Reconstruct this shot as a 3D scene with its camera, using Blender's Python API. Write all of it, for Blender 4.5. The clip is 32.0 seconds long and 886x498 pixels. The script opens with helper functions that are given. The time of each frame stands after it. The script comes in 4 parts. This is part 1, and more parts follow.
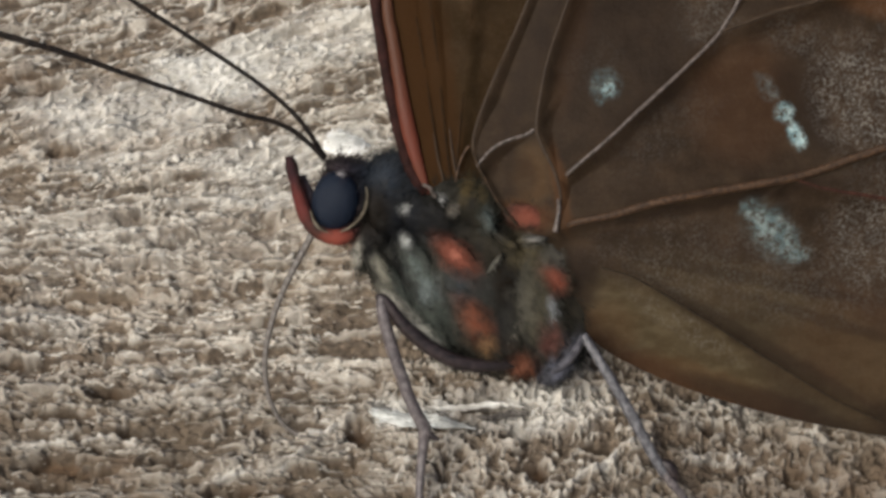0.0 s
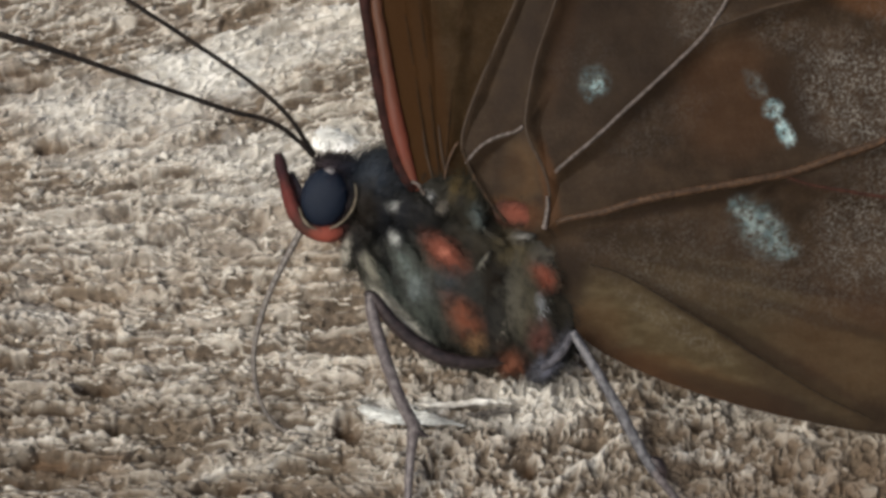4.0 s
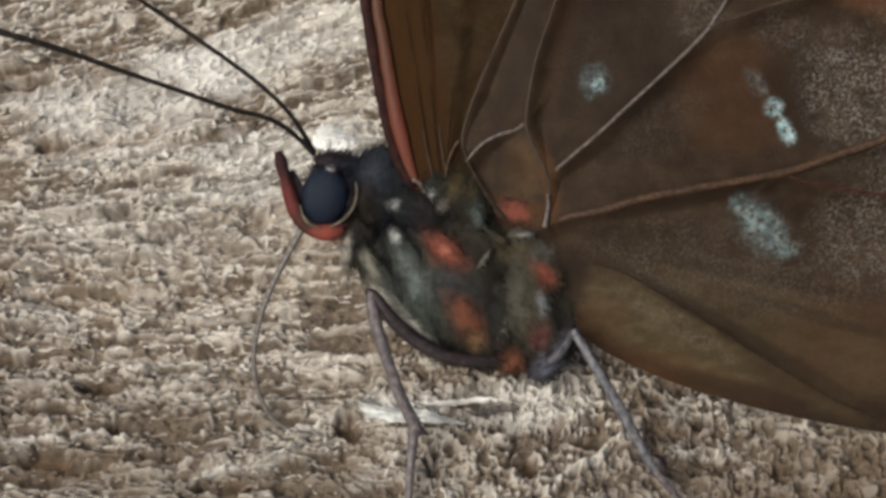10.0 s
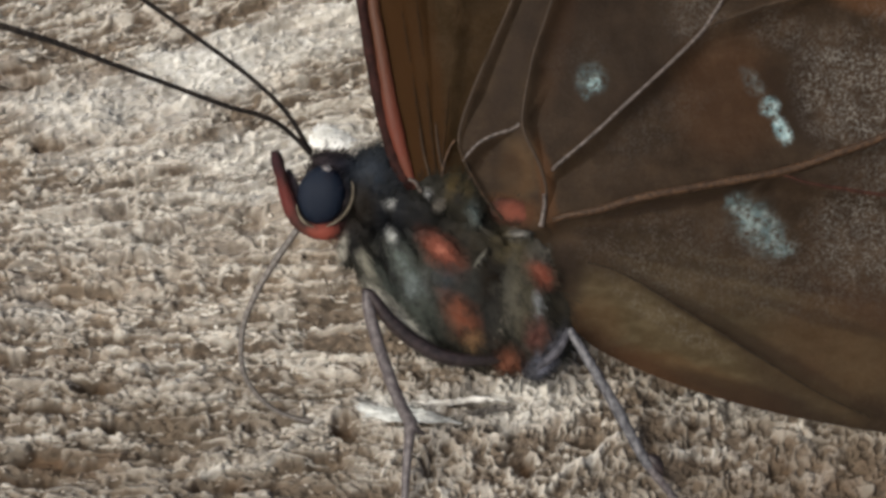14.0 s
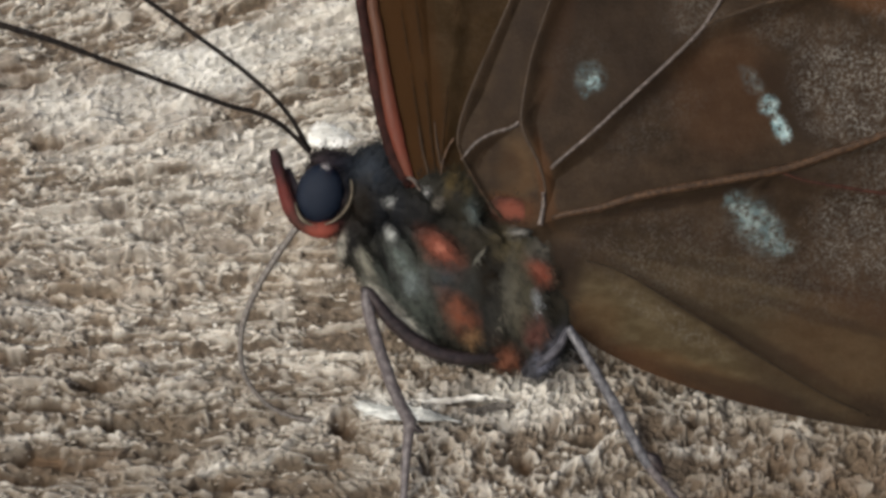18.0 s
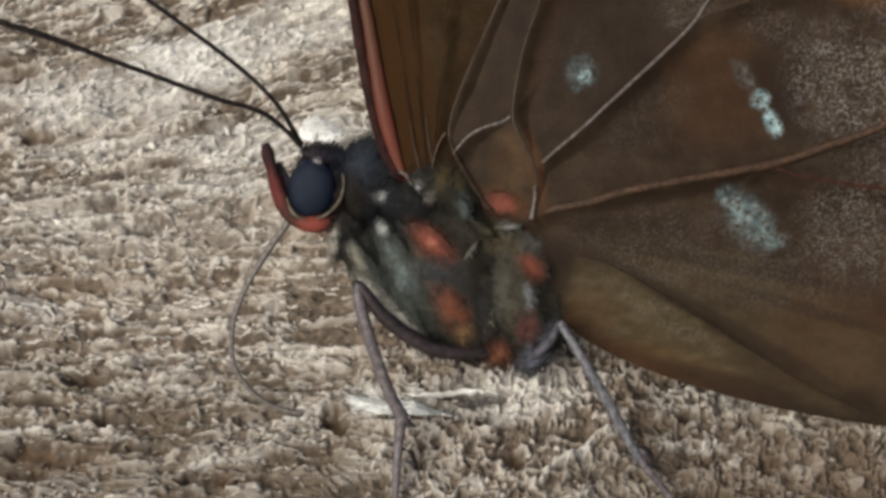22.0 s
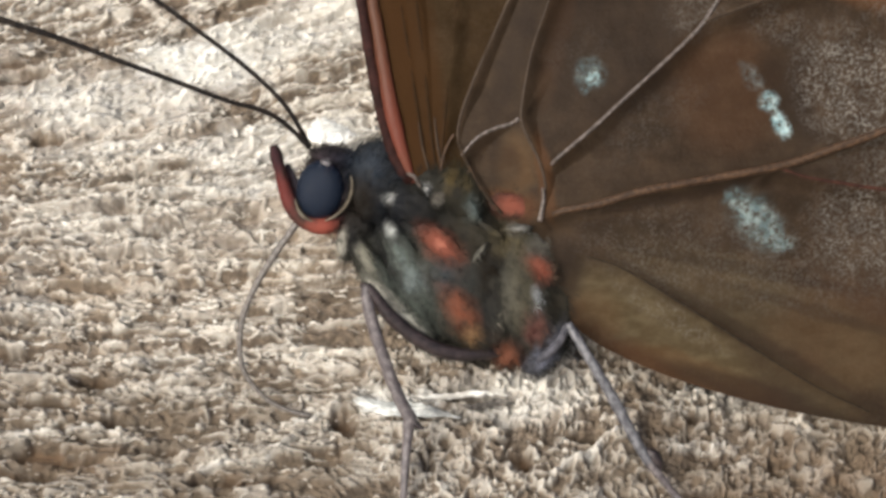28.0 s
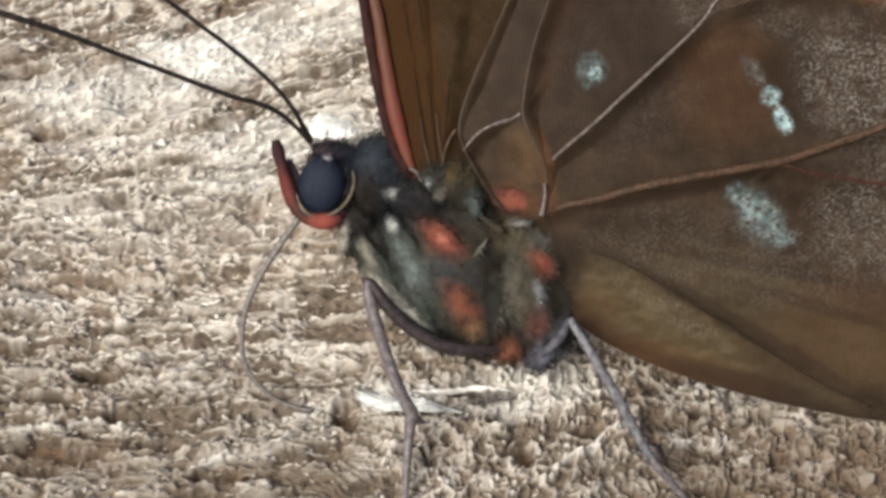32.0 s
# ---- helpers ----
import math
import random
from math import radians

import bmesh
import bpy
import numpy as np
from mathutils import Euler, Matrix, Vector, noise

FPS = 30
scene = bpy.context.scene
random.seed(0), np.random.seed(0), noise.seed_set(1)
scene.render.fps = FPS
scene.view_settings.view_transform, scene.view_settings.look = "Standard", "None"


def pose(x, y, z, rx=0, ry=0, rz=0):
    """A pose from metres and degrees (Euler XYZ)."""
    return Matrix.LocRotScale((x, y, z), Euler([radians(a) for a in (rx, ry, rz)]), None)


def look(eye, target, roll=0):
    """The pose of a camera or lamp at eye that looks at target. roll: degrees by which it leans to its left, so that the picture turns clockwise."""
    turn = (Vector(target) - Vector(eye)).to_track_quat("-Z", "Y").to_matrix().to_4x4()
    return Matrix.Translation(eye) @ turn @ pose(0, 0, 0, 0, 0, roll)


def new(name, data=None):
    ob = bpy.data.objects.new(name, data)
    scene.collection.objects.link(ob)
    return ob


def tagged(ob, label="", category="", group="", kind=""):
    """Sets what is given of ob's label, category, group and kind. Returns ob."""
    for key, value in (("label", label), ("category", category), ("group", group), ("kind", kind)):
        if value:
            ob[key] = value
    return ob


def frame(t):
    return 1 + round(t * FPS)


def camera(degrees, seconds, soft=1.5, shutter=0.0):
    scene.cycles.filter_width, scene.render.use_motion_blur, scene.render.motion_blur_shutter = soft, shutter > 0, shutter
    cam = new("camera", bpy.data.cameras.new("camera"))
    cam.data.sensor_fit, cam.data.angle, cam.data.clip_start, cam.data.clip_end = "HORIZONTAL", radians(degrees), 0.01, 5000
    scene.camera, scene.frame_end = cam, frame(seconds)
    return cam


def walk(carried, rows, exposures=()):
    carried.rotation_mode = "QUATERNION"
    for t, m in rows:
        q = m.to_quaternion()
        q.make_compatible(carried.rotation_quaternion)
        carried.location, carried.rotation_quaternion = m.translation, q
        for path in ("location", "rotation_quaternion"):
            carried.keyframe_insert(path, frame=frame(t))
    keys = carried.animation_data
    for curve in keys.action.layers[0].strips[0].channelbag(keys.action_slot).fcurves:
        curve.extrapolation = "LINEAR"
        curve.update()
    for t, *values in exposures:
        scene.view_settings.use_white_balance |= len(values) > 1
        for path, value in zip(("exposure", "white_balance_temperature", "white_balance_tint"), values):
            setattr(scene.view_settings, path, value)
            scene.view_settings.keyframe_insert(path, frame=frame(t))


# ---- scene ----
MM = 0.001
LEAN, DIP, FAR = 45.0, 55.0, 103.0          # lean of the insect, dip of the view (degrees), distance (mm)
HEIGHT = 5.3                                # the insect's middle above the ground (mm)

# ---- camera ----
cam = camera(22, 32.0, soft=3.2)
EYE = (0, -FAR * math.cos(radians(DIP)) * MM, (HEIGHT + FAR * math.sin(radians(DIP))) * MM)
AIM = pose(*EYE, 90 - DIP)


def aim(up, left):
    """The camera's pose, turned by small angles from its middle aim."""
    return AIM @ pose(0, 0, 0, up, left)


PATH = [
    (0.0, aim(0.158, 0.363)),
    (0.5, aim(0.107, 0.252)),
    (1.0, aim(0.098, 0.149)),
    (1.5, aim(0.119, 0.048)),
    (2.0, aim(0.115, -0.036)),
    (2.5, aim(0.138, 0.022)),
    (3.0, aim(0.106, 0.024)),
    (3.5, aim(0.088, 0.042)),
    (5.5, aim(0.006, 0.198)),
    (6.0, aim(-0.131, 0.062)),
    (6.5, aim(-0.020, 0.117)),
    (7.0, aim(0.013, 0.143)),
    (7.5, aim(0.025, 0.092)),
    (8.0, aim(0.029, 0.104)),
    (8.5, aim(0.025, 0.063)),
    (9.0, aim(0.030, 0.029)),
    (9.5, aim(0.017, 0.029)),
    (10.0, aim(0.037, 0.100)),
    (10.5, aim(0.034, 0.113)),
    (11.0, aim(0.026, 0.088)),
    (11.5, aim(0.047, 0.109)),
    (12.0, aim(0.059, 0.132)),
    (12.5, aim(0.046, 0.136)),
    (13.0, aim(0.013, 0.122)),
    (13.5, aim(0.028, 0.087)),
    (14.0, aim(0.023, 0.007)),
    (14.5, aim(0.023, -0.020)),
    (16.5, aim(-0.013, -0.156)),
    (17.0, aim(-0.004, -0.045)),
    (17.5, aim(-0.022, -0.059)),
    (18.0, aim(-0.020, -0.019)),
    (18.5, aim(-0.022, -0.062)),
    (19.0, aim(-0.041, -0.128)),
    (19.5, aim(0.026, -0.067)),
    (20.0, aim(0.020, -0.056)),
    (20.5, aim(0.003, -0.032)),
    (21.0, aim(0.001, 0.002)),
    (21.5, aim(0.003, 0.002)),
    (21.9, aim(0.003, 0.002)),
    (22.0, aim(-0.165, -0.231)),
    (22.2, aim(-0.017, -0.021)),
    (22.5, aim(-0.017, -0.021)),
    (23.0, aim(0.000, -0.000)),
    (23.5, aim(-0.064, -0.107)),
    (24.0, aim(-0.010, 0.021)),
    (24.5, aim(-0.051, 0.018)),
    (25.0, aim(-0.358, -0.228)),
    (25.5, aim(-0.248, -0.213)),
    (27.5, aim(-0.148, -0.007)),
    (28.0, aim(-0.119, -0.020)),
    (28.5, aim(-0.140, 0.024)),
    (29.0, aim(-0.128, 0.028)),
    (29.5, aim(-0.185, -0.014)),
    (30.0, aim(-0.236, -0.040)),
    (30.5, aim(-0.166, -0.084)),
    (31.0, aim(-0.368, -0.113)),
    (31.5, aim(-0.206, -0.018)),
    (32.0, aim(-0.245, 0.024)),
]
EXPOSURES = [(0.0, 0.07), (22.15, 0.07), (22.45, 0.36), (22.8, 0.62), (32.0, 0.64)]
walk(cam, PATH, EXPOSURES)

# ---- light: a bright overcast day ----
SUN_TO = Vector((-0.45, -0.44, 0.78)).normalized()
world = bpy.data.worlds.new("sky")
scene.world = world
world.use_nodes = True
sky = world.node_tree.nodes.new("ShaderNodeTexSky")
sky.sky_type, sky.sun_disc = "NISHITA", False
sky.sun_elevation, sky.sun_rotation = math.asin(SUN_TO.z), math.atan2(SUN_TO.x, SUN_TO.y)
sky.air_density, sky.dust_density = 1.0, 8.0
world.node_tree.links.new(sky.outputs[0], world.node_tree.nodes["Background"].inputs[0])
world.node_tree.nodes["Background"].inputs[1].default_value = 0.10
sun = new("sun", bpy.data.lights.new("sun", "SUN"))
sun.data.energy, sun.data.angle, sun.data.color = 2.65, radians(32), (0.975, 0.995, 0.965)
sun.matrix_world = look(SUN_TO, (0, 0, 0))


# ---- materials ----
class Shader:
    """A node material with short ways to noise, ramps and mixes."""

    def __init__(self, name, rough=0.6, gloss=0.3):
        self.m = bpy.data.materials.new(name)
        self.m.use_nodes = True
        self.t = self.m.node_tree
        self.b = self.t.nodes["Principled BSDF"]
        self.b.inputs["Roughness"].default_value = rough
        self.b.inputs["Specular IOR Level"].default_value = gloss
        self.space = self.node("ShaderNodeTexCoord").outputs["Object"]

    def node(self, kind, **props):
        n = self.t.nodes.new(kind)
        for key, value in props.items():
            setattr(n, key, value)
        return n

    def put(self, socket, value):
        if isinstance(value, bpy.types.NodeSocket):
            self.t.links.new(value, socket)
        elif isinstance(value, tuple) and len(value) == 3:
            socket.default_value = (*value, 1)
        else:
            socket.default_value = value

    def noise(self, size, detail=4.0, rough=0.6, stretch=None, warp=0.0):
        """Noise whose grains are about size millimetres across."""
        n = self.node("ShaderNodeTexNoise")
        at = self.space
        if stretch:
            mp = self.node("ShaderNodeMapping")
            self.put(mp.inputs["Vector"], at)
            mp.inputs["Scale"].default_value = stretch
            at = mp.outputs[0]
        self.put(n.inputs["Vector"], at)
        n.inputs["Scale"].default_value = 1000.0 / size
        n.inputs["Detail"].default_value, n.inputs["Roughness"].default_value = detail, rough
        n.inputs["Distortion"].default_value = warp
        return n.outputs["Fac"]

    def attr(self, name):
        return self.node("ShaderNodeAttribute", attribute_name=name).outputs["Fac"]

    def island(self):
        return self.node("ShaderNodeNewGeometry").outputs["Random Per Island"]

    def band(self, value, low, high):
        n = self.node("ShaderNodeMapRange", interpolation_type="SMOOTHSTEP")
        for i, v in enumerate((value, low, high)):
            self.put(n.inputs[i], v)
        return n.outputs[0]

    def times(self, a, b, op="MULTIPLY"):
        n = self.node("ShaderNodeMath", operation=op)
        self.put(n.inputs[0], a)
        self.put(n.inputs[1], b)
        return n.outputs[0]

    def mix(self, fac, a, b):
        n = self.node("ShaderNodeMix", data_type="RGBA")
        self.put(n.inputs[0], fac)
        self.put(n.inputs[6], a)
        self.put(n.inputs[7], b)
        return n.outputs[2]

    def ramp(self, fac, *stops):
        n = self.node("ShaderNodeValToRGB")
        self.put(n.inputs[0], fac)
        el = n.color_ramp.elements
        while len(el) < len(stops):
            el.new(0.5)
        for e, (at, colour) in zip(el, stops):
            e.position, e.color = at, (*colour, 1)
        return n.outputs[0]

    def bump(self, height, depth):
        n = self.node("ShaderNodeBump")
        n.inputs["Strength"].default_value, n.inputs["Distance"].default_value = 1.0, depth * MM
        self.put(n.inputs["Height"], height)
        self.put(self.b.inputs["Normal"], n.outputs[0])

    def colour(self, value):
        self.put(self.b.inputs["Base Color"], value)
        return self


def ground_material():
    s = Shader("weathered_crust", 0.9, 0.2)
    grain, blot, fine = s.noise(0.45, 5, 0.65), s.noise(7.0, 4, 0.6), s.noise(0.14, 3, 0.6)
    c = s.ramp(grain, (0.28, (0.405, 0.36, 0.303)), (0.44, (0.505, 0.460, 0.396)), (0.58, (0.59, 0.555, 0.485)), (0.78, (0.71, 0.69, 0.64)))
    # soil's own brown, dark enough to stand in for shade in the gaps
    soil_and_shade = s.ramp(s.noise(0.4, 4, 0.6), (0.3, (0.030, 0.0185, 0.011)), (0.5, (0.076, 0.051, 0.032)), (0.7, (0.175, 0.128, 0.086)))
    c = s.mix(s.times(s.times(1.0, s.attr("crust"), "SUBTRACT"), 0.92), c, soil_and_shade)
    c = s.mix(s.times(s.band(blot, 0.45, 0.72), 0.42), c, (0.260, 0.196, 0.135))
    c = s.mix(s.times(s.band(s.noise(3.2, 4, 0.65), 0.52, 0.72), 0.34), c, (0.61, 0.575, 0.515))
    # browner lower ground; beside the wing this and the next mix paint its shade
    c = s.mix(s.times(s.attr("soil_and_shade"), s.band(s.noise(1.6, 4, 0.65), 0.25, 0.6)), c, s.mix(0.6, c, (0.085, 0.064, 0.043)))
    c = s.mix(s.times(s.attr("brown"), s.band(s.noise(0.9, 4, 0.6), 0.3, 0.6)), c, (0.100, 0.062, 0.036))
    c = s.mix(s.times(s.attr("pale"), s.band(s.noise(0.8, 4, 0.6), 0.15, 0.5)), c, s.mix(s.band(grain, 0.3, 0.6), (0.54, 0.52, 0.46), (0.72, 0.71, 0.67)))
    c = s.mix(s.times(s.band(fine, 0.5, 0.8), 0.3), c, (0.15, 0.115, 0.08))
    s.bump(s.times(fine, s.times(grain, 0.5), "ADD"), 0.06)
    return s.colour(c).m


def wing_material(name, base, dark, warm, gloss=0.1):
    s = Shader(name, 0.62, gloss)
    grain, blot = s.noise(0.16, 3, 0.7), s.noise(3.5, 4, 0.6, warp=0.6)
    speck = s.noise(0.14, 3, 0.55)
    c = s.mix(s.band(blot, 0.35, 0.68), dark, base)
    c = s.mix(s.times(s.band(s.noise(0.9, 4, 0.65), 0.4, 0.75), 0.4), c, s.mix(0.5, c, (0.10, 0.062, 0.034)))
    c = s.mix(s.times(s.band(grain, 0.45, 0.75), 0.18), c, s.mix(0.5, c, (0.16, 0.115, 0.08)))
    ray = s.noise(0.9, 4, 0.6, (0.12, 1.0, 1.0))
    c = s.mix(s.times(s.band(ray, 0.42, 0.7), 0.18), c, s.mix(0.6, c, (0.080, 0.054, 0.034)))
    c = s.mix(s.attr("olive"), c, s.mix(s.band(s.noise(0.5, 4, 0.65, (0.35, 1.0, 0.8)), 0.35, 0.7), (0.064, 0.0465, 0.021), (0.114, 0.089, 0.047)))
    c = s.mix(s.attr("warm"), c, warm)
    # darker wing colour, with the shade beside veins and folds painted in
    c = s.mix(s.attr("dark_and_shade"), c, (0.015, 0.0098, 0.0065))
    c = s.mix(s.times(s.times(s.attr("frost"), s.band(s.noise(0.8, 3, 0.6), 0.25, 0.62)), s.band(speck, 0.39, 0.74)), c, (0.185, 0.167, 0.143))
    c = s.mix(s.times(s.attr("spot"), s.band(s.noise(0.26, 3, 0.7), 0.30, 0.66)), c, s.mix(s.band(s.noise(0.5, 2, 0.5), 0.4, 0.7), (0.15, 0.235, 0.245), (0.42, 0.52, 0.50)))
    s.bump(s.times(s.times(grain, s.times(speck, 0.6), "ADD"), s.times(s.noise(0.6, 3, 0.6), 1.2), "ADD"), 0.035)
    s.colour(c)
    thin = s.node("ShaderNodeBsdfTranslucent")
    s.put(thin.inputs[0], s.mix(0.5, c, (0.30, 0.13, 0.04)))
    both = s.node("ShaderNodeMixShader")
    both.inputs[0].default_value = 0.12
    s.t.links.new(s.b.outputs[0], both.inputs[1])
    s.t.links.new(thin.outputs[0], both.inputs[2])
    s.t.links.new(both.outputs[0], s.t.nodes["Material Output"].inputs[0])
    return s.m


def chitin(name, a, b, rough=0.45, size=0.4, gloss=0.4):
    s = Shader(name, rough, gloss)
    n = s.noise(size, 4, 0.6)
    s.bump(s.noise(size * 0.4, 3, 0.6), 0.03)
    return s.colour(s.mix(s.band(n, 0.35, 0.68), a, b)).m


def coat_material(name, rough, gloss):
    """Skin or hair whose colour is the insect's own pattern, painted highlights included."""
    s = Shader(name, rough, gloss)
    c = s.node("ShaderNodeAttribute", attribute_name="tint").outputs["Color"]
    split = s.node("ShaderNodeSeparateColor")
    s.put(split.inputs[0], c)
    plain = s.band(s.times(split.outputs[0], s.times(split.outputs[1], 2.0), "SUBTRACT"), 0.05, 0.0)
    c = s.mix(s.times(s.times(s.band(s.noise(0.55, 4, 0.65), 0.4, 0.68), 0.62), plain), c, (0.014, 0.013, 0.011))
    s.bump(s.noise(0.12, 3, 0.6), 0.03)
    return s.colour(s.mix(s.times(s.island(), 0.2), c, s.mix(0.5, c, (0.04, 0.038, 0.034)))).m


SKIN_COAT = coat_material("patterned_skin", 0.6, 0.06)
HAIR_COAT = coat_material("patterned_hair", 0.8, 0.02)
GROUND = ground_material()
HINDWING = wing_material("hindwing_scales", (0.0260, 0.0168, 0.0098), (0.0180, 0.0113, 0.0064), (0.11, 0.043, 0.014), 0.08)
FOREWING = wing_material("forewing_scales", (0.0265, 0.0165, 0.0075), (0.0175, 0.0105, 0.0044), (0.034, 0.0155, 0.0055), 0.02)
VEIN_PALE = chitin("pale_vein", (0.040, 0.029, 0.022), (0.115, 0.090, 0.077), 0.35, 0.2)
VEIN_BROWN = chitin("brown_vein", (0.025, 0.0132, 0.0066), (0.070, 0.037, 0.0178), 0.5, 0.18, 0.25)
VEIN_SOFT = chitin("soft_brown_vein", (0.028, 0.018, 0.011), (0.046, 0.030, 0.018), 0.5, 0.4, 0.15)
VEIN_FORE = chitin("golden_brown_vein", (0.014, 0.0075, 0.003), (0.026, 0.013, 0.005), 0.6, 0.4, 0.05)
VEIN_RUST = chitin("rust_vein", (0.028, 0.0105, 0.0065), (0.047, 0.018, 0.011), 0.55, 0.4, 0.15)
def costa_material():
    s = Shader("rust_red_edge", 0.45, 0.16)
    z = s.node("ShaderNodeSeparateXYZ")
    s.put(z.inputs[0], s.space)
    c = s.mix(s.band(z.outputs[2], 3 * MM, 11 * MM), (0.108, 0.026, 0.016), (0.062, 0.025, 0.013))
    s.bump(s.noise(0.12, 3, 0.6), 0.03)
    return s.colour(s.mix(s.times(s.band(s.noise(0.5, 4, 0.6, (1, 1, 0.2)), 0.4, 0.7), 0.5), c, (0.075, 0.030, 0.016))).m


COSTA_RED = costa_material()
DARK_EDGE = chitin("dark_edge", (0.014, 0.006, 0.005), (0.030, 0.012, 0.010), 0.6, 0.4, 0.05)
FOLD_DARK = chitin("fold_brown", (0.020, 0.013, 0.008), (0.036, 0.024, 0.014), 0.6, 0.4, 0.1)
VEIN_DARK = chitin("dark_vein", (0.014, 0.009, 0.005), (0.036, 0.021, 0.011), 0.6, 0.22, 0.12)
EYE_BLACK = chitin("eye_lens", (0.0055, 0.009, 0.017), (0.009, 0.0145, 0.027), 0.34, 0.06, 0.17)
EYE_RIM = chitin("eye_rim", (0.066, 0.055, 0.040), (0.135, 0.117, 0.088), 0.7, 0.3, 0.05)
LEG_GREY = chitin("leg_grey", (0.06, 0.049, 0.050), (0.135, 0.117, 0.115), 0.45, 0.3)
LEG_DARK = chitin("leg_dark", (0.012, 0.0085, 0.0085), (0.036, 0.025, 0.025), 0.45, 0.3)
LEG_BLUE = chitin("hind_leg_grey", (0.055, 0.053, 0.058), (0.14, 0.136, 0.142), 0.4, 0.3)
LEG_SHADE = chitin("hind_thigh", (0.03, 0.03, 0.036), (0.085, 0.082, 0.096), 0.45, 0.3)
ANTENNA = chitin("antenna_black", (0.005, 0.004, 0.004), (0.018, 0.013, 0.010), 0.5, 0.25, 0.1)
TONGUE = chitin("proboscis_grey", (0.045, 0.037, 0.032), (0.135, 0.118, 0.105), 0.35, 0.5)
WHITE = chitin("white_chalk", (0.74, 0.74, 0.71), (0.86, 0.86, 0.85), 0.8, 0.5)
FLAKE = chitin("pale_flake", (0.38, 0.38, 0.355), (0.58, 0.59, 0.56), 0.8, 0.4)
SHADED_WOOD = chitin("shaded_grey_wood", (0.05, 0.043, 0.037), (0.13, 0.115, 0.10), 0.8, 0.5)
SPLINTER = chitin("grey_wood", (0.50, 0.47, 0.42), (0.74, 0.72, 0.67), 0.8, 0.5)


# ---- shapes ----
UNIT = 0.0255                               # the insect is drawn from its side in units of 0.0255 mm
SLANT = radians(DIP - LEAN)


def side(a, b, w=0.0):
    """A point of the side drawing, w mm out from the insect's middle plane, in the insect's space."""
    c, s = math.cos(SLANT), math.sin(SLANT)
    x, q = (a - 784) * UNIT, (441 - b) * UNIT / FAR
    v = (q * FAR + w * (s - q * c)) / (c + q * s)
    u = x * (FAR - w * c - v * s) / FAR
    return Vector((u, -w, v)) * MM


def foot(a, b):
    """How far out a point of the drawing lies that rests on the ground."""
    low, high = 0.0, 12.0
    for _ in range(40):
        w = (low + high) / 2
        p = side(a, b, w) / MM
        z = HEIGHT + p.z * math.cos(radians(LEAN)) - p.y * math.sin(radians(LEAN))
        low, high = (w, high) if z < 0 else (low, w)
    return low


def smooth(points, n):
    """n points evenly along a smooth curve through the points (tuples of any length)."""
    p = np.array(points, float)
    p = np.vstack((2 * p[0] - p[1], p, 2 * p[-1] - p[-2]))
    out = []
    for i in range(1, len(p) - 2):
        for t in np.linspace(0, 1, 16, endpoint=False):
            a, b, c, d = p[i - 1:i + 3]
            out.append(0.5 * (2 * b + (c - a) * t + (2 * a - 5 * b + 4 * c - d) * t * t + (3 * b - a - 3 * c + d) * t ** 3))
    out.append(p[-2])
    out = np.array(out)
    far = np.concatenate(([0], np.cumsum(np.linalg.norm(np.diff(out[:, :2], axis=0), axis=1))))
    at = np.linspace(0, far[-1], n)
    return np.stack([np.interp(at, far, out[:, k]) for k in range(out.shape[1])], 1)


def mesh_of(name, verts, faces, material, rounded=True, **values):
    me = bpy.data.meshes.new(name)
    me.from_pydata([tuple(v) for v in verts], [], faces)
    me.materials.append(material)
    if rounded:
        me.polygons.foreach_set("use_smooth", [True] * len(me.polygons))
    tint = values.pop("tint", None)
    if tint is not None:
        me.attributes.new("tint", "FLOAT_COLOR", "POINT").data.foreach_set("color", np.hstack((tint, np.ones((len(tint), 1)))).astype(np.float32).reshape(-1))
    for key, data in values.items():
        me.attributes.new(key, "FLOAT", "POINT").data.foreach_set("value", np.asarray(data, np.float32))
    me.update()
    return me


def part(name, me, parent, label="", kind="", at=(0, 0, 0)):
    ob = new(name, me)
    ob.parent = parent
    ob.location = at
    return tagged(ob, label, kind=kind)


def tube(points, radii, n=10, wobble=0.0, seed=0, flat=1.0):
    """Vertices and faces of a round rod along points (metres), closed at both ends."""
    rng = random.Random(seed)
    pts = [Vector(p) for p in points]
    verts, faces, ref = [], [], None
    for i, p in enumerate(pts):
        way = (pts[min(i + 1, len(pts) - 1)] - pts[max(i - 1, 0)]).normalized()
        ref = Vector((0, -1, 0)) if ref is None else ref
        u = (ref - way * ref.dot(way)).normalized()
        v = way.cross(u)
        ref = u
        for k in range(n):
            g = 2 * math.pi * k / n
            r = radii[i] * (1 + wobble * rng.uniform(-1, 1))
            verts.append(p + u * math.cos(g) * r * flat + v * math.sin(g) * r)
    for i in range(len(pts) - 1):
        for k in range(n):
            faces.append((i * n + k, i * n + (k + 1) % n, (i + 1) * n + (k + 1) % n, (i + 1) * n + k))
    faces += [tuple(range(n - 1, -1, -1)), tuple(range((len(pts) - 1) * n, len(pts) * n))]
    return verts, faces


def rod(name, drawn, material, parent, label="", n=40, sides=10, wobble=0.0, origin=None, flat=1.0, kind=""):
    """A rod through rows of (a, b, w, radius in drawing units)."""
    rows = smooth(drawn, n)
    base = origin or Vector((0, 0, 0))
    verts, faces = tube([side(r[0], r[1], r[2]) - base for r in rows], [r[3] * UNIT * MM for r in rows], sides, wobble, flat=flat)
    return part(name, mesh_of(name, verts, faces, material), parent, label, kind, base)


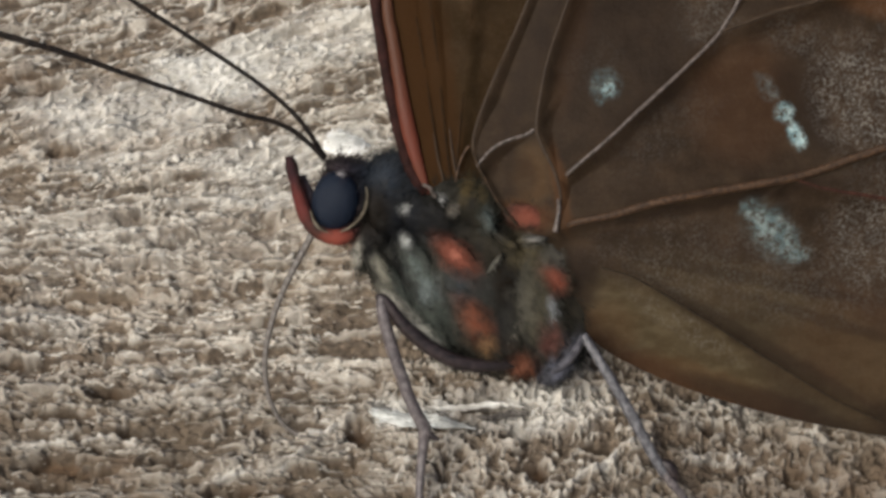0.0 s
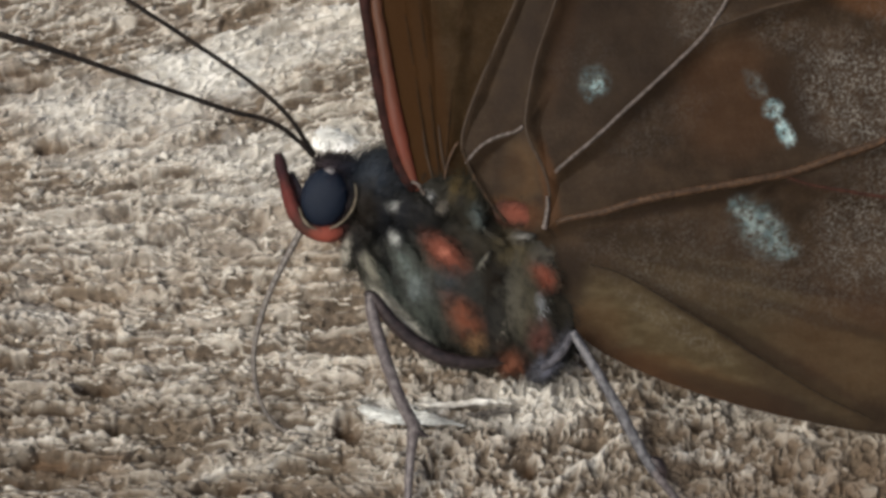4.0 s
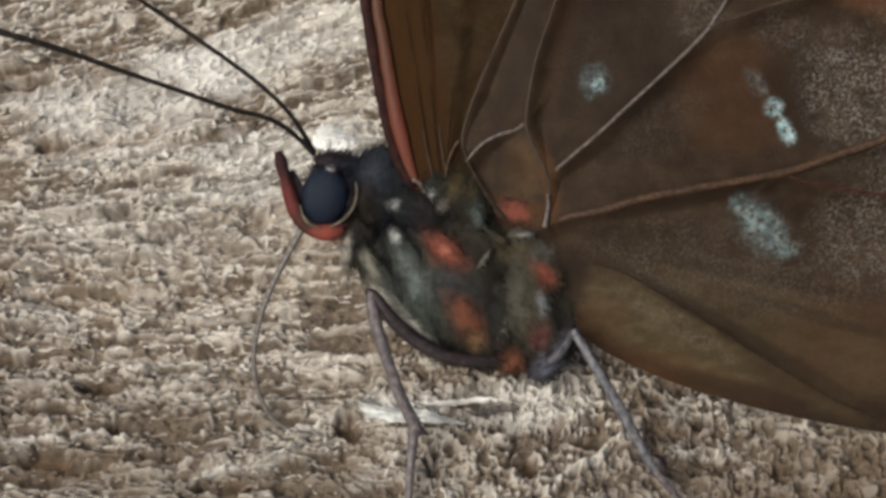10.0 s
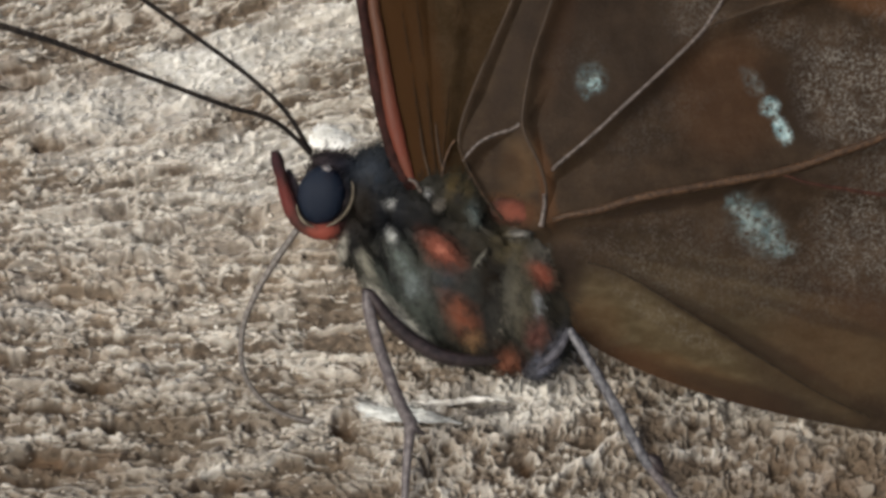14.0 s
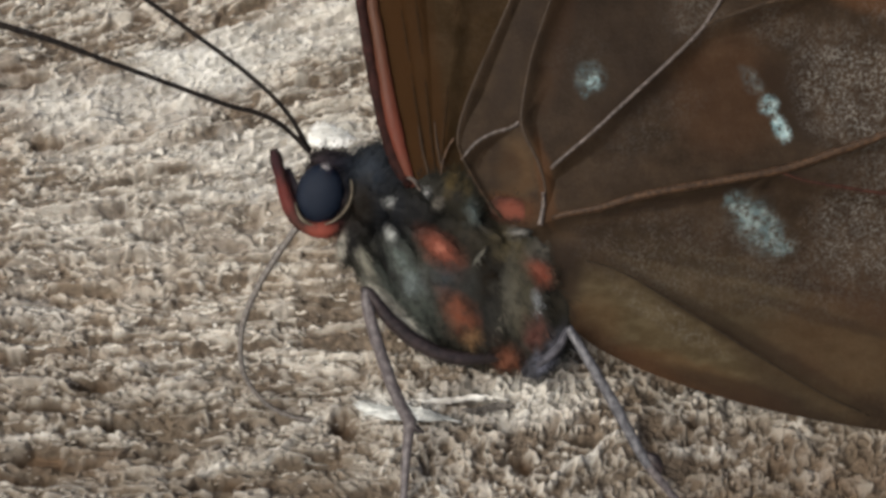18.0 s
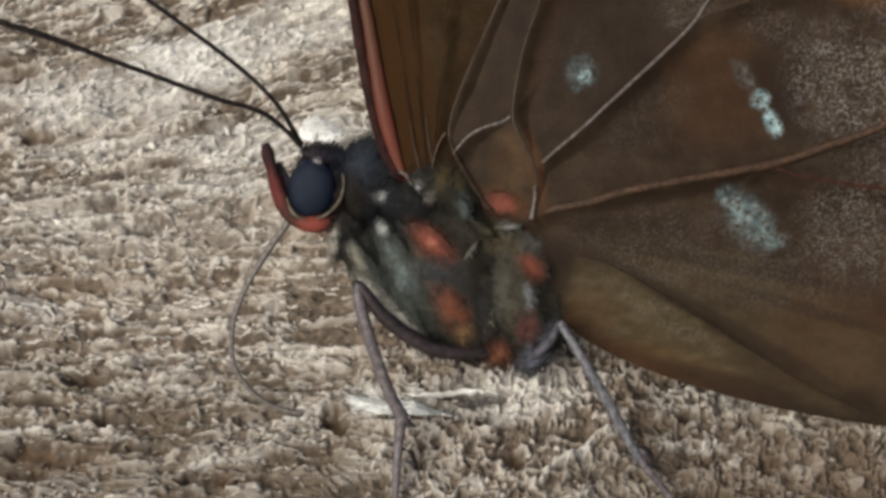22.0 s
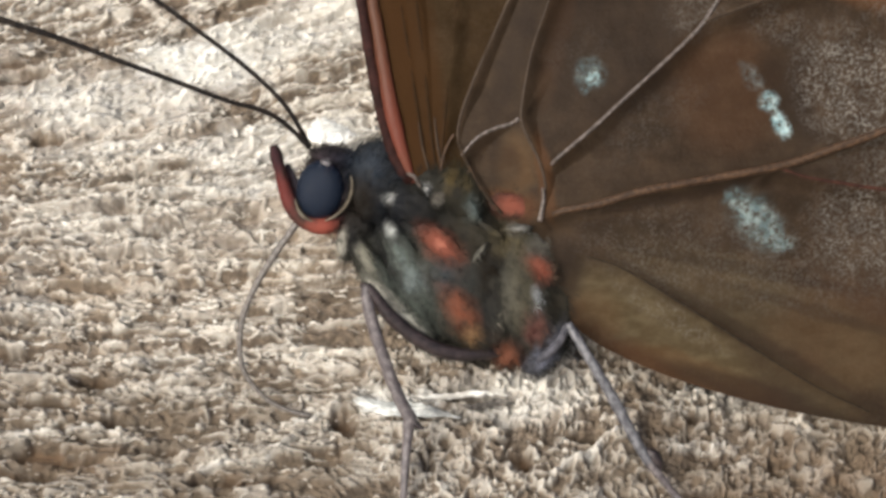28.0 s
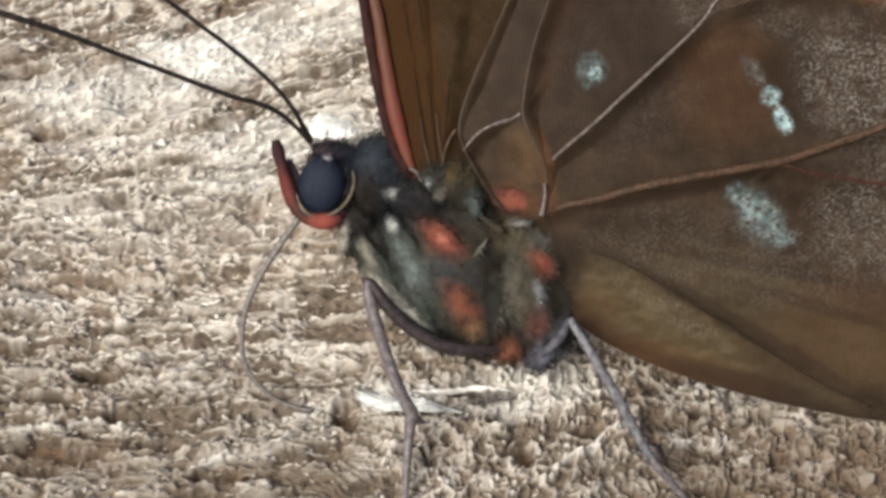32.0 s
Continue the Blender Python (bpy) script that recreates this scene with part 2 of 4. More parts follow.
def lump_points(a, b, w, ra, rb, rw, turn, rough, seed, level=4):
    bm = bmesh.new()
    bmesh.ops.create_icosphere(bm, subdivisions=level, radius=1)
    c, s = math.cos(radians(turn)), math.sin(radians(turn))
    mid = side(a, b, w)
    verts, normals = [], []
    for v in bm.verts:
        d = v.co.copy()
        k = 1 + rough * noise.fractal(d * 2.2 + Vector((seed, 0, 0)), 0.8, 2.0, 4)
        x, z = d.x * ra * k, d.z * rb * k
        verts.append(mid + Vector(((x * c - z * s) * UNIT, d.y * rw * k, (x * s + z * c) * UNIT)) * MM)
        nx, nz = d.x / ra, d.z / rb
        normals.append(Vector(((nx * c - nz * s) / UNIT, d.y / rw, (nx * s + nz * c) / UNIT)).normalized())
    faces = [tuple(v.index for v in f.verts) for f in bm.faces]
    bm.free()
    return verts, normals, faces


def strands(roots, normals, comb, length, width, seed, lift=0.55):
    """Hairs as thin bent blades, each an island of its own."""
    rng = random.Random(seed)
    verts, faces = [], []
    for p, n in zip(roots, normals):
        jit = Vector((rng.gauss(0, 0.16), rng.gauss(0, 0.16), rng.gauss(0, 0.16)))
        jit += noise.noise_vector(p / (0.42 * MM)) * 0.75
        way = (n * lift + comb + jit).normalized()
        ln, wd = length * rng.uniform(0.5, 1.25) * MM, width * rng.uniform(0.7, 1.3) * MM
        across = way.cross(Vector((rng.uniform(-0.4, 0.4), -1, rng.uniform(-0.4, 0.4)))).normalized() * wd
        mid = p + way * ln * 0.5
        tip = p + (way * 0.8 + comb * 0.35).normalized() * ln
        i = len(verts)
        root = p - n * 0.05 * MM
        verts += [root - across, root + across, mid + across * 0.8, mid - across * 0.8, tip]
        faces += [(i, i + 1, i + 2, i + 3), (i + 3, i + 2, i + 4)]
    return verts, faces


def step(v, low, high):
    t = np.clip((v - low) / (high - low), 0, 1)
    return t * t * (3 - 2 * t)


def oval(p, a, b, ra, rb, turn=0.0, soft=(0.55, 1.2)):
    c, s = math.cos(radians(turn)), math.sin(radians(turn))
    x, y = p[:, 0] - a, p[:, 1] - b
    return 1 - step(np.hypot((x * c + y * s) / ra, (-x * s + y * c) / rb), *soft)


def drawn_at(verts):
    """Where points of the insect lie in its side drawing."""
    c, s = math.cos(SLANT), math.sin(SLANT)
    v = np.array([tuple(p) for p in verts]) / MM
    u, w, z = v[:, 0], -v[:, 1], v[:, 2]
    k = FAR / (FAR - w * c - z * s) / UNIT
    return np.stack((784 + u * k, 441 - (z * c - w * s) * k), 1)


# the pattern of the coat, some highlights painted in: middle, half sizes, turn, colour, strength
RED, BLACK = (0.235, 0.070, 0.043), (0.008, 0.008, 0.009)
GREYGREEN, DARK = (0.078, 0.090, 0.076), (0.035, 0.028, 0.018)
# hinge specks and the red core are painted highlights; the cream streak adds bounce
PATTERN = (
    (590, 330, 60, 80, 0, (0.034, 0.018, 0.032), 1.0), (577, 297, 11, 7, 0, (0.45, 0.42, 0.42), 1.0), (505, 350, 22, 60, -18, (0.155, 0.040, 0.034), 1.0), (572, 412, 42, 24, 0, (0.27, 0.066, 0.045), 1.0), (527, 340, 10, 56, -18, (0.10, 0.088, 0.115), 0.8), (490, 288, 18, 42, -8, (0.05, 0.018, 0.022), 1.0), (497, 345, 8, 40, -15, (0.14, 0.03, 0.025), 0.7), (650, 310, 75, 60, 0, (0.018, 0.026, 0.038), 1.0), (662, 292, 40, 34, 0, (0.058, 0.070, 0.088), 0.75), (628, 378, 30, 64, 0, (0.011, 0.0075, 0.005), 1.0), (695, 388, 66, 66, 0, BLACK, 0.95), (700, 300, 30, 40, 0, (0.05, 0.055, 0.065), 0.6),
    (800, 350, 66, 45, 0, (0.024, 0.021, 0.013), 0.9), (800, 322, 12, 34, 14, (0.125, 0.088, 0.034), 0.8), (826, 330, 10, 26, -16, (0.10, 0.075, 0.032), 0.7), (812, 345, 5, 30, 6, (0.015, 0.012, 0.009), 0.8), (757, 342, 9, 7, 0, (0.5, 0.5, 0.48), 0.9), (830, 420, 45, 55, 0, DARK, 0.8), (720, 500, 55, 85, -25, (0.125, 0.145, 0.125), 0.85), (727, 505, 18, 26, 0, (0.36, 0.42, 0.42), 0.5), (775, 500, 42, 32, 0, (0.055, 0.066, 0.072), 0.9),
    (750, 560, 50, 40, 40, GREYGREEN, 0.7), (680, 462, 13, 80, -28, BLACK, 0.9), (648, 466, 13, 50, -25, (0.34, 0.32, 0.25), 0.75), (620, 428, 26, 28, 0, BLACK, 1.0),
    (604, 440, 11, 30, 10, (0.55, 0.52, 0.44), 0.9), (698, 552, 14, 78, -46, (0.95, 0.91, 0.76), 0.95), (715, 470, 13, 55, -25, (0.20, 0.24, 0.22), 0.5), (752, 480, 12, 60, -20, DARK, 0.7),
    (695, 378, 62, 42, 0, (0.010, 0.012, 0.016), 0.95), (745, 378, 46, 34, 0, (0.013, 0.013, 0.014), 0.85), (640, 365, 24, 50, 0, (0.014, 0.010, 0.007), 0.9), (690, 358, 9, 11, 0, (0.50, 0.50, 0.47), 0.9), (690, 415, 11, 13, 0, (0.65, 0.66, 0.61), 1.0), (860, 470, 16, 60, 20, DARK, 0.7), (850, 456, 6, 24, 38, (0.25, 0.24, 0.2), 0.7),
    (780, 440, 52, 25, 42, RED, 1.0), (780, 442, 13, 9, 40, (0.50, 0.18, 0.12), 0.8), (832, 505, 36, 30, 0, (0.045, 0.046, 0.042), 0.85),
    (814, 558, 54, 26, 58, (0.235, 0.078, 0.042), 0.95), (838, 602, 26, 24, 0, (0.26, 0.15, 0.07), 0.7), (872, 540, 20, 115, 4, BLACK, 0.95),
    (926, 510, 28, 85, 0, (0.075, 0.066, 0.042), 0.9), (920, 560, 13, 40, 0, (0.12, 0.105, 0.07), 0.6), (900, 430, 35, 40, 0, (0.12, 0.095, 0.05), 0.8), (965, 445, 30, 26, 0, (0.15, 0.135, 0.11), 0.8),
    (908, 372, 40, 24, 15, RED, 1.0), (959, 483, 34, 20, 35, RED, 0.95), (900, 525, 24, 45, 0, (0.13, 0.12, 0.09), 0.5), (884, 580, 8, 34, 20, (0.30, 0.27, 0.21), 0.6), (865, 488, 20, 42, 0, (0.02, 0.014, 0.008), 0.9), (952, 542, 9, 26, 0, (0.40, 0.42, 0.44), 0.9), (985, 540, 18, 40, 0, DARK, 0.7),
    (950, 593, 25, 30, 0, (0.19, 0.078, 0.062), 0.85), (900, 638, 30, 30, 0, (0.20, 0.072, 0.040), 0.9), (925, 640, 8, 34, -10, BLACK, 0.7), (958, 645, 36, 22, -38, (0.16, 0.165, 0.21), 0.9),
    (995, 480, 22, 90, -6, (0.06, 0.048, 0.032), 0.8), (985, 606, 14, 34, 30, (0.20, 0.20, 0.24), 0.8), (918, 412, 22, 8, 0, (0.28, 0.27, 0.25), 0.8), (838, 378, 14, 26, -15, (0.13, 0.16, 0.15), 0.8), (776, 362, 12, 12, 0, (0.25, 0.22, 0.18), 0.7))


def coat(verts):
    """The pattern's colours at points of the insect."""
    p = drawn_at(verts)
    rng = np.random.RandomState(4)
    p = p + rng.normal(0, 2.5, p.shape)
    tint = np.tile(np.array((0.028, 0.027, 0.021)), (len(p), 1))
    for a, b, ra, rb, turn, colour, strength in PATTERN:
        k = (oval(p, a, b, ra, rb, turn, (0.2, 1.35)) * strength)[:, None]
        tint = tint * (1 - k) + np.array(colour) * k
    return tint * 0.64


def lump(name, drawn, parent, label="", count=0, length=0.6, width=0.018, comb=(0.5, 0.0, -0.7), rough=0.16, lift=0.35):
    """A rounded, uneven body piece with a coat of hairs. drawn: a, b, w, half sizes in units, half width in mm, turn."""
    seed = len(bpy.data.objects)
    verts, normals, faces = lump_points(*drawn, rough, seed)
    ob = part(name, mesh_of(name, verts, faces, SKIN_COAT, tint=coat(verts)), parent, label)
    if count:
        rng = random.Random(seed)
        near = [i for i in range(len(verts)) if normals[i].y < 0.45]
        roots, ns = [], []
        for _ in range(count):
            i = rng.choice(near)
            roots.append(verts[i] + Vector((rng.gauss(0, 1), rng.gauss(0, 1), rng.gauss(0, 1))) * 0.16 * MM)
            ns.append(normals[i])
        hv, hf = strands(roots, ns, Vector(comb), length, width, seed, lift)
        part("hair", mesh_of("hair", hv, hf, HAIR_COAT, False, tint=np.repeat(coat(roots), 5, 0)), ob, kind="stuff")
    return ob


# ---- the ground: a weathered, crumbling crust ----
def lattice(x, y, seed):
    xi, yi = np.floor(x).astype(np.int64), np.floor(y).astype(np.int64)
    fx, fy = x - xi, y - yi
    fx, fy = fx * fx * fx * (fx * (fx * 6 - 15) + 10), fy * fy * fy * (fy * (fy * 6 - 15) + 10)

    def value(i, j):
        k = (i * 374761393 + j * 668265263 + seed * 974634777) & 0xFFFFFFFF
        k = ((k ^ (k >> 13)) * 1274126177) & 0xFFFFFFFF
        return ((k ^ (k >> 16)) & 0xFFFF) / 65535.0

    low = value(xi, yi) * (1 - fx) + value(xi + 1, yi) * fx
    high = value(xi, yi + 1) * (1 - fx) + value(xi + 1, yi + 1) * fx
    return low * (1 - fy) + high * fy


def layers(x, y, seed, n=4, gain=0.5):
    total, amp, norm = 0, 1.0, 0
    for k in range(n):
        total = total + amp * lattice(x * 2 ** k + 17.3 * k, y * 2 ** k - 9.1 * k, seed + k)
        norm, amp = norm + amp, amp * gain
    return total / norm


# stains, with the wing's shade on the ground painted in: middle, half sizes (mm), strength
PALE = ((-14.0, 5.0, 8.0, 2.5, 0.12), (-12.2, 14.8, 4.2, 2.0, 0.75), (-6.1, 17.9, 4.0, 1.6, 0.4), (-8.8, 16.5, 4.5, 1.6, 0.6), (-17.0, 12.5, 6.0, 2.2, 0.5), (-9.5, 9.5, 4.5, 1.6, 0.4), (-5.0, 10.5, 1.9, 1.3, 0.35), (-7.5, 9.8, 1.2, 0.6, 0.4), (-10.0, 7.2, 2.8, 1.0, 0.4),
        (-2.2, -5.1, 2.2, 0.7, 0.6), (3.4, -4.6, 4.0, 1.4, 0.4), (-16.5, 9.3, 4.6, 1.2, 0.25), (-19.3, 0.1, 3.9, 0.8, 0.2))
# entries around x 14, y -6.4 darken the ground as the wing's shade
SOIL_AND_SHADE = ((-14.1, -7.8, 19.0, 5.6, 0.95), (16.3, -10.0, 16.3, 5.5, 1.0), (19.0, -8.8, 10.0, 4.6, 1.25), (14.0, -6.4, 7.0, 2.6, 0.85), (-23.3, -0.6, 8.7, 3.4, 0.25), (-22.1, 15.9, 5.3, 5.0, 0.3), (-11.4, 2.9, 5.7, 2.6, 0.15))
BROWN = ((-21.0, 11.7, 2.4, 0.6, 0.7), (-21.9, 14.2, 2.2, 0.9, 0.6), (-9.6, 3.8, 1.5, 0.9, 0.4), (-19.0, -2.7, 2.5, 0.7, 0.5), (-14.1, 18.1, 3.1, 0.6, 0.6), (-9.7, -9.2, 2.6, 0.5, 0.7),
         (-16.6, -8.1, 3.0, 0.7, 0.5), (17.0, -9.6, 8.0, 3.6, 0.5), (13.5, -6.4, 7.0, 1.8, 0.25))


def blots(x, y, places):
    wx, wy = x + 1.6 * (layers(x / 1.5, y / 1.5, 70) - 0.5), y + 1.6 * (layers(x / 1.5, y / 1.5, 80) - 0.5)
    total = np.zeros_like(x)
    for cx, cy, rx, ry, power in places:
        total = np.maximum(total, power * (1 - step(np.hypot((wx - cx) / rx, (wy - cy) / ry), 0.45, 1.15)))
    return total


def cells(x, y, seed):
    """Distance to the nearest of many scattered points, and a number of the nearest."""
    xi, yi = np.floor(x).astype(np.int64), np.floor(y).astype(np.int64)
    first, tag = np.full_like(x, 9.0), np.zeros_like(x)

    def value(i, j, k):
        k = (i * 374761393 + j * 668265263 + (seed + k) * 974634777) & 0xFFFFFFFF
        k = ((k ^ (k >> 13)) * 1274126177) & 0xFFFFFFFF
        return ((k ^ (k >> 16)) & 0xFFFF) / 65535.0

    for di in (-1, 0, 1):
        for dj in (-1, 0, 1):
            i, j = xi + di, yi + dj
            d = np.hypot(i + 0.1 + 0.8 * value(i, j, 0) - x, j + 0.1 + 0.8 * value(i, j, 1) - y)
            nearer = d < first
            tag = np.where(nearer, value(i, j, 2), tag)
            first = np.where(nearer, d, first)
    return first, tag


def ground_at(a, b):
    """Where a point of the drawing lies on the ground (mm)."""
    u, v, dip = (a - 784) * UNIT / FAR, (441 - b) * UNIT / FAR, radians(DIP)
    d = (EYE[2] / MM + 0.3) / (math.sin(dip) - v * math.cos(dip))
    return u * d, EYE[1] / MM + d * (math.cos(dip) + v * math.sin(dip))


# long crests of the crust: height and half width (mm), then points of the drawing
CRESTS = ((0.75, 0.16, (350, 846), (405, 832), (470, 826), (500, 812), (530, 790)), (0.6, 0.12, (120, 774), (165, 766), (215, 776)),
          (0.6, 0.15, (190, 699), (250, 696), (310, 682), (360, 664)), (0.45, 0.12, (262, 702), (330, 704), (395, 700)),
          (0.6, 0.14, (963, 878), (985, 850), (1015, 828), (1052, 816), (1068, 788), (1112, 768)), (0.5, 0.14, (505, 770), (560, 758), (600, 740)),
          (0.5, 0.14, (0, 783), (50, 780), (105, 778)), (0.4, 0.13, (90, 412), (160, 411), (240, 398)), (0.4, 0.12, (215, 655), (290, 640), (350, 640)),
          (0.35, 0.10, (676, 850), (698, 818), (712, 800)), (0.45, 0.12, (1195, 788), (1235, 782), (1258, 790), (1290, 776)))
# hollows of bare soil, the first painting the splinter's shadow: points of the drawing, half sizes (mm), depth
HOLLOWS = ((838, 716, 1.7, 0.16, 0.9), (612, 765, 0.75, 0.7, 1.0), (585, 826, 1.1, 0.5, 0.55), (375, 866, 1.3, 0.35, 0.9), (925, 828, 0.65, 0.55, 1.0), (1040, 786, 0.8, 0.4, 0.75), (905, 795, 0.7, 0.4, 0.85), (1395, 806, 0.6, 0.3, 0.8), (1230, 735, 0.7, 0.3, 0.8), (885, 765, 0.8, 0.3, 0.7),
           (1378, 822, 0.45, 0.35, 0.9), (1270, 872, 1.0, 0.25, 0.8), (60, 812, 1.9, 0.4, 0.9), (130, 826, 1.2, 0.3, 0.7), (165, 684, 1.0, 0.35, 0.8), (40, 850, 2.0, 0.5, 0.8), (280, 810, 1.3, 0.4, 0.6), (30, 640, 1.6, 0.35, 0.7), (300, 490, 0.7, 0.5, 0.35), (80, 262, 1.3, 0.3, 0.7), (215, 385, 1.3, 0.5, 0.5),
           (140, 790, 0.7, 0.3, 0.8), (200, 760, 0.6, 0.5, 0.6), (60, 730, 1.8, 0.4, 0.6), (300, 655, 1.4, 0.3, 0.6), (440, 396, 0.9, 0.8, 0.55), (270, 425, 0.9, 0.3, 0.8), (50, 150, 1.5, 0.5, 0.6))


def crests(x, y):
    """Height of the long crests, and how bare the hollows are."""
    up, bare = np.zeros_like(x), np.zeros_like(x)
    wx, wy = x + 0.35 * (layers(x / 0.5, y / 0.5, 73, 2) - 0.5), y + 0.35 * (layers(x / 0.5, y / 0.5, 83, 2) - 0.5)
    for tall, wide, *line in CRESTS:
        p = [ground_at(*q) for q in line]
        for (ax, ay), (bx, by) in zip(p, p[1:]):
            t = np.clip(((wx - ax) * (bx - ax) + (wy - ay) * (by - ay)) / ((bx - ax) ** 2 + (by - ay) ** 2), 0, 1)
            d = np.hypot(wx - ax - t * (bx - ax), wy - ay - t * (by - ay)) / wide
            up = np.maximum(up, tall * np.exp(-d ** 2))
    for a, b, rx, ry, deep in HOLLOWS:
        px, py = ground_at(a, b)
        bare = np.maximum(bare, deep * (1 - step(np.hypot((wx - px) / rx, (wy - py) / ry), 0.5, 1.15)))
    return up, bare


def terrain(x, y):
    """The height of the ground in mm at x, y in mm, and how far dry crust covers the brown soil and painted shade
    there.
    """
    wx = x + 0.7 * (layers(x / 1.4, y / 1.4, 5) - 0.5)
    wy = y + 0.7 * (layers(x / 1.4, y / 1.4, 9) - 0.5)
    far = np.hypot(x, y - 2)
    near = 1 - step(far, 40, 110)
    h = near * (1.1 * (layers(x / 14, y / 14, 21, 3) - 0.5) - 1.3 * step(x, 5, 14)) + 40 * step(far, 300, 6000) * (layers(x / 2500, y / 2500, 27, 2) - 0.5)
    left = 1 - step(x + 2.0 * (layers(x / 6, y / 6, 23, 2) - 0.5), -7, 2)
    slant = 0.30 * step(y, 2, 10)            # the layers rise towards the back
    ledge, face_shade = 0.0, 0.0
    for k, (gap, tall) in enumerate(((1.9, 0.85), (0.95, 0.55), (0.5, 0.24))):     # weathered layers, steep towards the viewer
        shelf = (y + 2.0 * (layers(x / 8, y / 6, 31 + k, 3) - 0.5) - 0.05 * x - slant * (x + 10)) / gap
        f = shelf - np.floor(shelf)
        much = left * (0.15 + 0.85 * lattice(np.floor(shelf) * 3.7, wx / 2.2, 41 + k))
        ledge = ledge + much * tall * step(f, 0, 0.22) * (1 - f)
        face_shade = np.maximum(face_shade, much * step(f, 0.75, 0.95) + much * (1 - step(f, 0.06, 0.2)))      # soil brown on the front faces stands in for their shade
    # worm-like crumbs, drawn out along the layers, with bare chinks between them, browned for shade
    cy = wy - left * slant * (x + 10)
    cx, long = wx * (1 - 0.35 * left), wx * (0.88 - 0.56 * left)
    low = 1 - step(y + 0.15 * x, -1, 7)                      # the nearer ground is rougher

    def worms(fx, fy, seed, width):
        t = np.abs(2 * layers(fx, fy, seed, 2, 0.35) - 1)
        return np.clip(1 - (t / width) ** 2, 0, 1)

    d1, tag1 = cells(cx / 0.62, cy / (0.62 - 0.20 * left), 51)
    d2, tag2 = cells(cx / 0.40 + 9.3, cy / (0.40 - 0.10 * left), 61)
    big = np.clip(1 - (d1 / 0.40) ** 2, 0, 1) * step(tag1, 0.35, 0.6)
    small = np.clip(1 - (d2 / 0.42) ** 2, 0, 1) * step(tag2, 0.3, 0.6)
    worm = np.maximum(worms(long * 1.15, cy * 1.12, 63, 0.11), 0.85 * worms(long * 1.6 + 7, cy * 1.5, 67, 0.095))
    worm = np.maximum(worm, (0.4 + 0.6 * low) * np.maximum(0.9 * big, 0.7 * small))
    curl = np.maximum(worms(wx * 1.6, wy * 1.75, 163, 0.17), 0.85 * worms(wx * 2.2 + 7, wy * 2.4, 167, 0.15))
    worm = left * worm + (1 - left) * np.maximum(curl, 0.8 * small * step(tag2, 0.6, 0.8))
    lines = left * worms(long * 0.8, cy * 1.35, 95, 0.12)
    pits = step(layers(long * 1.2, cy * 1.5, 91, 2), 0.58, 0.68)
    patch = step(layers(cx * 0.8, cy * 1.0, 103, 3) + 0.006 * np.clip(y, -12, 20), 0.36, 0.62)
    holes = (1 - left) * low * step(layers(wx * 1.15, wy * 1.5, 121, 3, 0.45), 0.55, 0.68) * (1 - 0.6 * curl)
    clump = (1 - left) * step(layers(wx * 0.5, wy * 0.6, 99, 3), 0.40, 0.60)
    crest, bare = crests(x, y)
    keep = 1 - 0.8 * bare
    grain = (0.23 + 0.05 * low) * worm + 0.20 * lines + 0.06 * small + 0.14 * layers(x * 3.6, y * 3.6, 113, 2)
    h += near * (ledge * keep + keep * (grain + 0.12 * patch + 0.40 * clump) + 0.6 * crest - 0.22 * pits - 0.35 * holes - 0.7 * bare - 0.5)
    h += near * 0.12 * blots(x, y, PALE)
    # paler tops, browner gaps and front faces: part crust, part painted light and shade
    crust = ((0.80 + 0.15 * (1 - left)) * step(worm, 0.05, 0.6) + 0.25 * lines + 0.20 * np.clip(ledge, 0, 1)) * (0.68 + 0.34 * patch) * (1.0 - 0.15 * low - 0.10 * (1 - left - clump)) - 0.6 * pits - 0.3 * holes - 0.3 * face_shade
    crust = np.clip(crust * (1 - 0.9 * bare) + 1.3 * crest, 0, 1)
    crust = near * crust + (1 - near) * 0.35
    return h, crust


def spread(low, high, gap):
    """Coordinates even between low and high, then ever wider out to the horizon."""
    core = list(np.arange(low, high, gap))
    out, d = [], gap
    while not out or out[-1] < 20000:
        d *= 1.18
        out.append((out[-1] if out else 0) + d)
    return np.array([low - v for v in reversed(out)] + core + [core[-1] + v for v in out])


